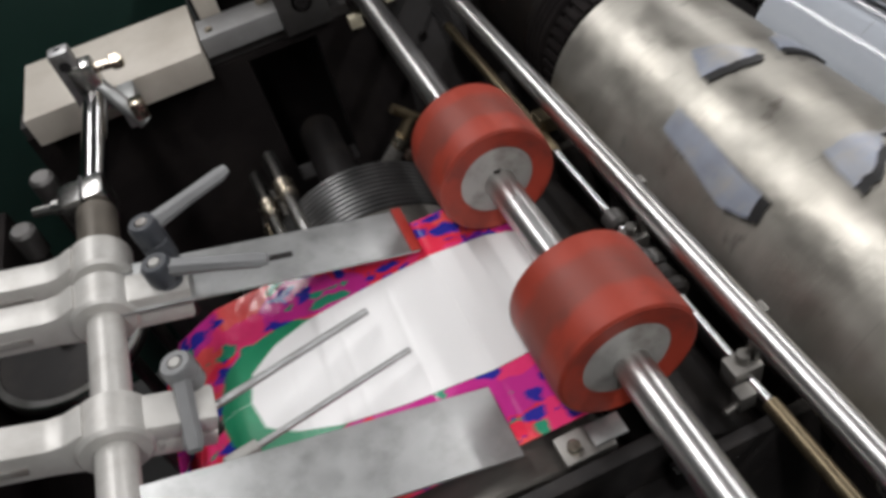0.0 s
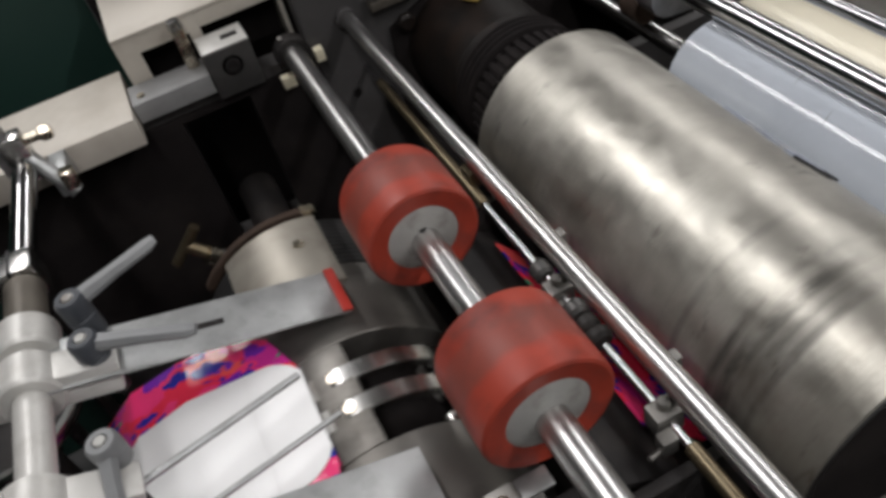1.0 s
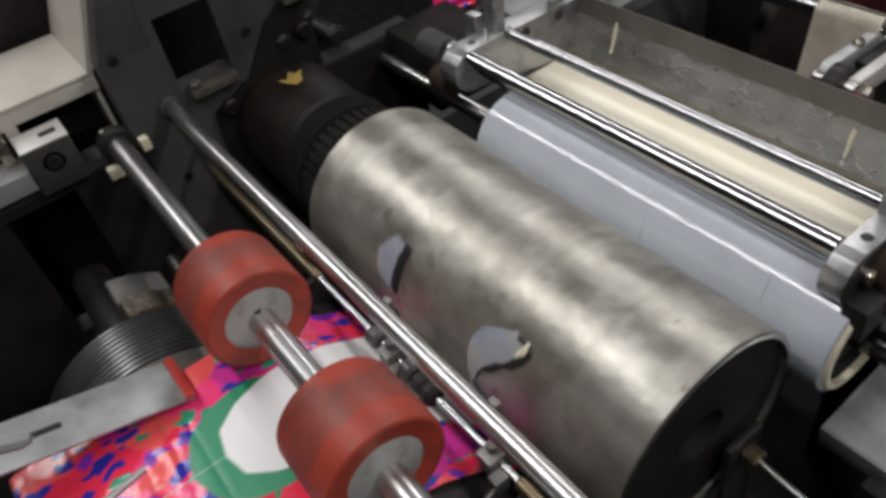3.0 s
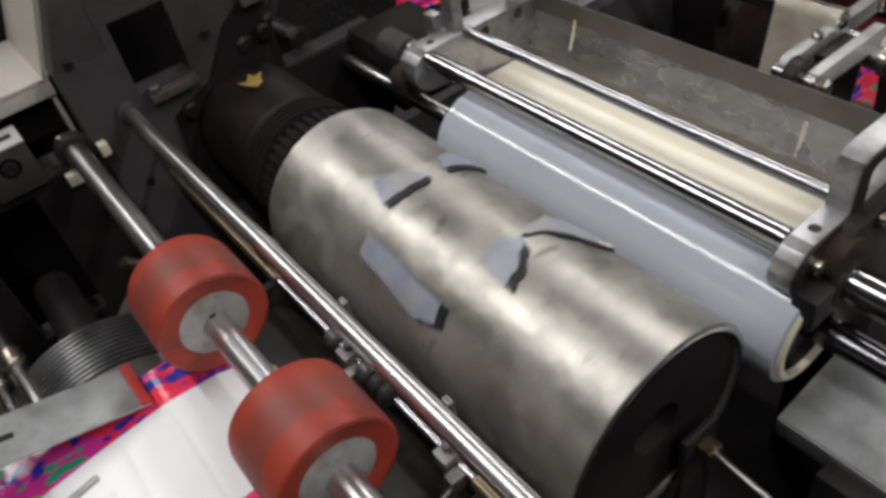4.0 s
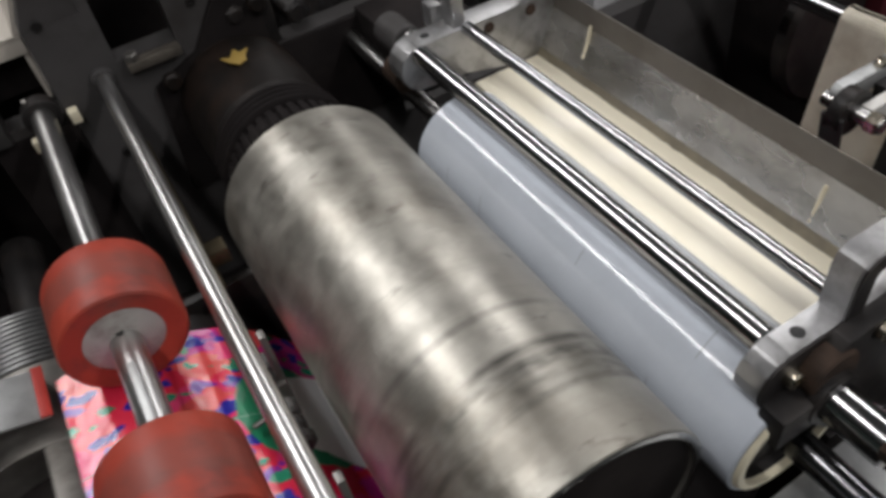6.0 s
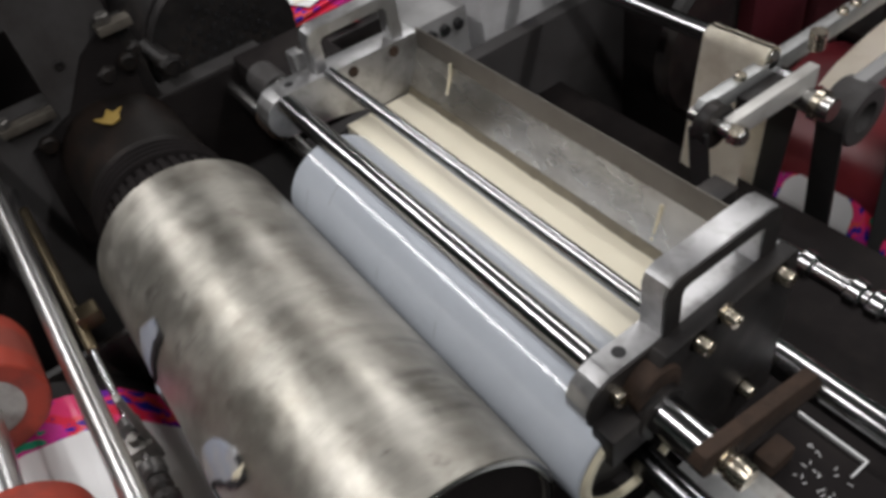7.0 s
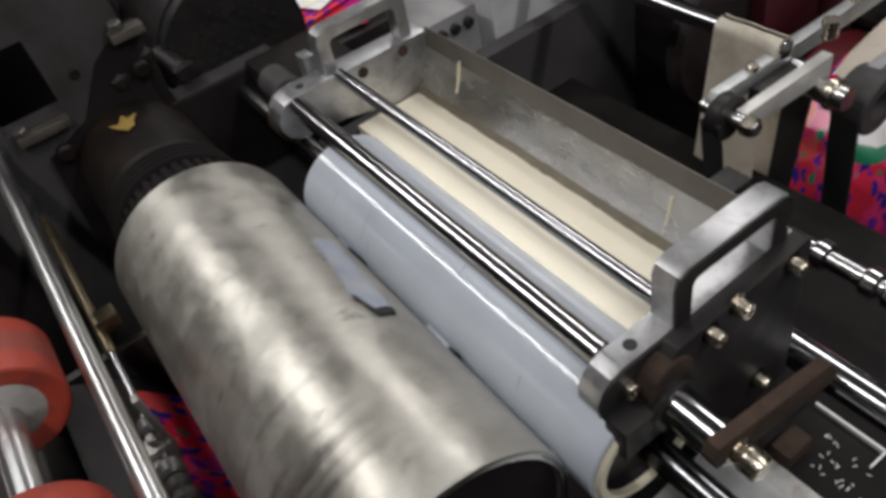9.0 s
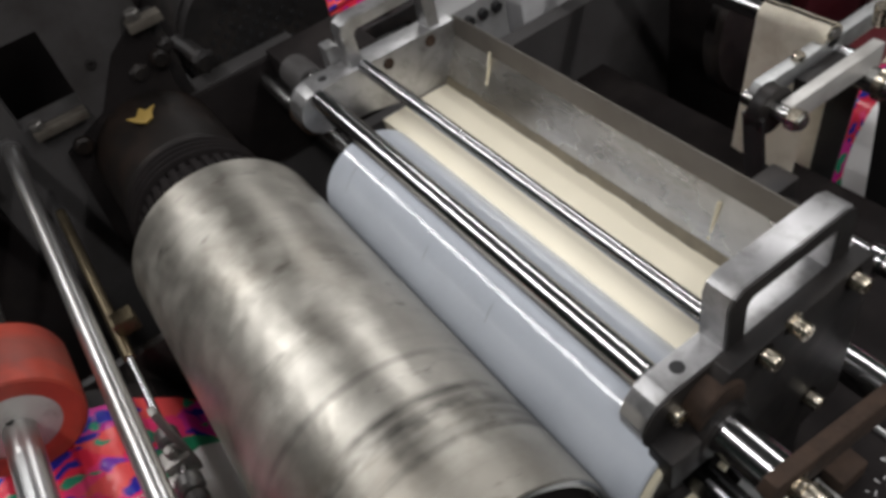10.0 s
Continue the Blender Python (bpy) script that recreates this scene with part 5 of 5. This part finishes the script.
part("lid", box(1.105, 1.39, 0.93, 1.26, -0.09, -0.07, 0.004), "pale_grey", cabinet)
panel = thing("control_console", (0.98, 1.0, -0.85), "grey control console with black push buttons", "control console")
part("panel_body", box(0.93, 1.085, 0.95, 1.20, -0.85, -0.13, 0.005), "grey_paint", panel)
for k in range(4):
    part("button", rod(0.955 + k * 0.034, -0.16, 0.938, 0.951, 0.011), "ink", panel)
bench = thing("side_table", (0.85, 1.15, -0.85), "dark steel side table holding printed bags and papers", "table")
part("tabletop", box(0.60, 0.925, 0.98, 1.45, -0.12, -0.09, 0.004), "black_steel", bench)
for lx, ly in ((0.62, 1.0), (0.90, 1.0), (0.62, 1.42), (0.90, 1.42)):
    part("leg", box(lx - 0.015, lx + 0.015, ly - 0.015, ly + 0.015, -0.85, -0.12, 0.002), "black_steel", bench)
bundle = thing("bag_bundle", (0.74, 1.1, -0.09), "bundle of glossy pink printed bags on the side table", "bags")
random.seed(3)
for k in range(6):
    one = box(-0.12, 0.13, -0.10, 0.10, 0, 0.006, 0.002, None, Matrix.Translation((0.76, 1.12, -0.088 + k * 0.008)) @ pose(0, 0, 0, random.uniform(-2, 2), random.uniform(-2, 2), random.uniform(-18, 18)))
    part("bag", one, "print", bundle)
papers = thing("paper_sheet", (0.85, 1.16, -0.03), "white paper sheets with printed lines on the bag bundle", "paper")
part("sheet", box(-0.09, 0.09, -0.06, 0.08, 0, 0.0015, 0.0004, None, Matrix.Translation((0.84, 1.12, -0.034)) @ pose(0, 0, 0, 0, 0, 25)), "white_paper", papers)
part("sheet", box(-0.11, 0.13, -0.05, 0.10, 0, 0.0015, 0.0004, None, Matrix.Translation((0.90, 1.17, -0.030)) @ pose(0, 0, 0, 0, 0, -4)), "white_paper", papers)
part("sheet", box(-0.09, 0.09, -0.06, 0.07, 0, 0.0015, 0.0004, None, Matrix.Translation((0.87, 1.10, -0.032)) @ pose(0, 0, 0, 0, 0, -12)), "felt", papers, "cream card")
for k in range(6):
    part("printed_line", box(-0.07, 0.05 - 0.01 * (k % 3), 0.05 - k * 0.016, 0.053 - k * 0.016, 0.0017, 0.0019, 0, None, Matrix.Translation((0.84, 1.12, -0.034)) @ pose(0, 0, 0, 0, 0, 25)), "grey_plastic", papers)
far_unit = thing("press_unit", (1.6, 0.8, -0.85), "dark red and black press unit standing behind the levers", "press unit")
part("unit_body", box(1.45, 2.3, 0.62, 1.6, -0.85, 0.35, 0.008), "black_void", far_unit)
part("red_panel", box(1.50, 1.72, 0.608, 0.622, -0.8, 0.2, 0.003), "maroon", far_unit, "dark red panel")
part("red_panel", box(1.78, 2.05, 0.608, 0.622, -0.8, 0.2, 0.003), "maroon", far_unit, "dark red panel")
part("wheel", lathe([(0, 0.595), (0.16, 0.595), (0.17, 0.605), (0.17, 0.625)], None, Matrix.Translation((1.46, 0, -0.25)), 48), "black_steel", far_unit)
part("red_column", box(1.50, 1.68, 0.56, 0.60, -0.85, 0.2, 0.006), "maroon", far_unit)
delivery = thing("delivery_table", (1.9, 0.3, -0.85), "black steel delivery table behind the belts", "delivery table")
part("tabletop", box(1.73, 3.1, 0.05, 0.52, -0.335, -0.315, 0.003), "black_steel", delivery)
for lx, ly in ((1.76, 0.08), (3.0, 0.08), (1.76, 0.5), (3.0, 0.5)):
    part("leg", box(lx - 0.015, lx + 0.015, ly - 0.015, ly + 0.015, -0.85, -0.335, 0.002), "black_steel", delivery)
out_drum = thing("delivery_drum", (1.62, 0.29, -0.55), "dark red lacquered delivery drum behind the belts", "delivery drum")
part("shell", lathe([(0.03, 0.085), (0.228, 0.085), (0.235, 0.092), (0.235, 0.49), (0.228, 0.497), (0.03, 0.497)], None, Matrix.Translation((1.62, 0, -0.55)), 96), "red_lacquer", out_drum)
part("axle", rod(1.62, -0.55, 0.03, 0.55, 0.02), "black_steel", out_drum)
for y0 in (0.04, 0.51):
    part("stand", box(1.60, 1.65, y0, y0 + 0.03, -0.85, -0.53, 0.003), "black_steel", out_drum)
feeder = thing("feed_table", (-1.05, 0.3, -0.85), "black steel feed table carrying the waiting bags", "feed table")
part("tabletop", box(-1.75, -0.62, 0.05, 0.52, -0.66, -0.635, 0.003), "black_steel", feeder)
for lx, ly in ((-1.7, 0.08), (-0.65, 0.08), (-1.7, 0.5), (-0.65, 0.5)):
    part("leg", box(lx - 0.015, lx + 0.015, ly - 0.015, ly + 0.015, -0.85, -0.66, 0.002), "black_steel", feeder)

# ---- printed bags running through the machine ----
LENGTH, STRIPS, MID = 0.516, 9, 0.284
FIRST, LAST = -2, 8


def feed_path():
    """The feed path as (length run, x, z): up over the gripper drum, under the rollers, down under the drum and out."""
    pts = [(-2.6, -0.625), (-0.50, -0.625), (-0.40, -0.60), (-0.345, -0.54)]
    pts += [(-0.205 - 0.1275 * math.cos(radians(a)), -0.1275 + 0.1275 * math.sin(radians(a))) for a in range(0, 91, 10)]
    pts += [(0.060, 0.000), (0.085, -0.0045), (0.110, -0.012), (0.165, -0.040), (0.190, -0.058), (0.235, -0.132), (0.295, -0.172), (0.33, -0.174), (0.60, -0.174), (0.90, -0.45), (1.12, -0.68), (1.30, -0.70)]
    pts += [(1.62 - 0.239 * math.cos(radians(a)), -0.55 + 0.239 * math.sin(radians(a))) for a in range(-25, 91, 10)]
    pts += [(1.66, -0.309), (5.0, -0.304)]
    fine = []
    for (x0, z0), (x1, z1) in zip(pts, pts[1:]):
        n = max(1, int(math.hypot(x1 - x0, z1 - z0) / 0.01))
        fine += [(x0 + (x1 - x0) * i / n, z0 + (z1 - z0) * i / n) for i in range(n)]
    xs, zs = (np.convolve(np.pad([p[k] for p in fine], 2, mode="edge"), np.ones(5) / 5, "valid") for k in (0, 1))
    run = np.concatenate([[0], np.cumsum(np.hypot(np.diff(xs), np.diff(zs)))])
    run -= np.interp(0.0, xs[xs > -0.12], run[xs > -0.12])
    return run, xs, zs


RUN, PX, PZ = feed_path()


def widths(u):
    """Half widths of white patch, green crescent and pink film at u metres from the trailing edge."""
    white = float(np.interp(u, [0.188, 0.191, 0.22, 0.26, 0.32, 0.40, 0.49, 0.507, 0.516], [0, 0.030, 0.052, 0.066, 0.074, 0.080, 0.074, 0.064, 0.050]))
    green = float(np.interp(u, [0.150, 0.154, 0.165, 0.19, 0.22, 0.255, 0.30], [0, 0.022, 0.045, 0.064, 0.072, 0.074, 0.0]))
    pink = float(np.interp(u, [0, 0.006, 0.46, 0.495, 0.516], [0.144, 0.147, 0.147, 0.12, 0.06]))
    return white, max(white, green), pink


def strip_mesh(i):
    """One stretch of the film; its ends reach a little under its neighbours."""
    u0, u1 = LENGTH * i / STRIPS, LENGTH * (i + 1) / STRIPS
    one = bmesh.new()
    us = [(u0 - 0.003, -0.0007)] * (i > 0) + [(u0 + (u1 - u0) * k / 8, 0.0) for k in range(9)] + [(u1 + 0.003, -0.0007)] * (i < STRIPS - 1)
    cols = []
    for u, drop in us:
        w, g, p = widths(u)
        row = []
        for v, lift in ((-p, 0), (-g - 0.0004, 0), (-w - 0.0002, 0.0006), (w + 0.0002, 0.0006), (g + 0.0004, 0), (p, 0)):
            off = 0.010 if abs(v) < p - 1e-6 else 0
            row.append(one.verts.new((u, v + off, lift + drop + 0.0008 * noise.noise((u * 22, v * 22, 0)))))
        cols.append(row)
    for a, b in zip(cols, cols[1:]):
        for k, mi in enumerate((0, 1, 2, 1, 0)):
            one.faces.new((a[k], b[k], b[k + 1], a[k + 1])).material_index = mi
    low = bmesh.ops.extrude_face_region(one, geom=list(one.faces))
    for v in low["geom"]:
        if isinstance(v, bmesh.types.BMVert):
            v.co.z -= 0.0009
    bmesh.ops.recalc_face_normals(one, faces=list(one.faces))
    mesh = bpy.data.meshes.new("film_section")
    one.to_mesh(mesh)
    one.free()
    for mm in ("print", "green_print", "white_paper"):
        mesh.materials.append(M[mm])
    mesh.shade_smooth()
    mesh.set_sharp_from_angle(angle=radians(60))
    return mesh


STRIP_MESHES = [strip_mesh(i) for i in range(STRIPS)]
BAGS = []
for k in range(FIRST, LAST + 1):
    bag = thing("printed_bag", (0, MID, 0), "glossy pink printed film bag with an open white bottom", "printed bag", "printed bags")
    strips = []
    for i in range(STRIPS):
        s = new("film_section", STRIP_MESHES[i])
        s.parent = bag
        strips.append(s)
    BAGS.append((k, bag, strips))


def motions():
    # drum and rollers turn steadily
    rows = lambda p, rate, step: [(t, pose(*p, 0, rate * t, 0)) for t in [round(j * step, 3) for j in range(int(10.0 / step) + 1)]]
    walk(drum, rows((CX, 0, CZ), -360 / PERIOD, 0.2))
    walk(blue, rows((BX, 0, BZ), 360 / PERIOD * CR / BR, 0.1))
    for r in ROLLERS:
        walk(r, rows(tuple(r.matrix_basis.translation), -math.degrees(SPEED / 0.0620), 0.1))
    walk(gdrum, rows((GX, GY, GZ), 360 / PERIOD, 0.2))
    # bags wait on the feed table, run through and come to rest on the delivery table
    s_wait, s_rest = -2.05, 2.75
    for k, bag, strips in BAGS:
        t_pass = 0.5 + PERIOD * k
        where = lambda t: min(max(-0.107 + SPEED * (t - t_pass), s_wait), s_rest)
        go, stop = t_pass + (s_wait + 0.107) / SPEED, t_pass + (s_rest + 0.107) / SPEED
        times = sorted({0.0, 10.0, *[round(0.1 * j, 1) for j in range(101) if go - 0.1 <= 0.1 * j <= stop + 0.1]})
        walk(bag, [(t, pose(float(np.interp(where(t), RUN, PX)), MID, 0)) for t in times])
        pile_in, pile_out = (LAST - k) * 0.0022, (k - FIRST) * 0.0022
        for i, s in enumerate(strips):
            um, h = LENGTH * (i + 0.5) / STRIPS, LENGTH / STRIPS / 2

            def at(t):
                w = where(t)
                (x0, z0), (x1, z1) = [(float(np.interp(w + um + d, RUN, PX)), float(np.interp(w + um + d, RUN, PZ))) for d in (-h, h)]
                lift = pile_in * max(0, min(1, (-1.5 - w) / 0.3)) + pile_out * max(0, min(1, (w - 2.3) / 0.3))
                a = -math.degrees(math.atan2(z1 - z0, x1 - x0))
                bx = float(np.interp(w, RUN, PX))
                return pose((x0 + x1) / 2 - bx, 0, (z0 + z1) / 2 + lift, 0, a, 0) @ pose(-um, 0, 0)

            walk(s, [(t, at(t)) for t in times])


motions()
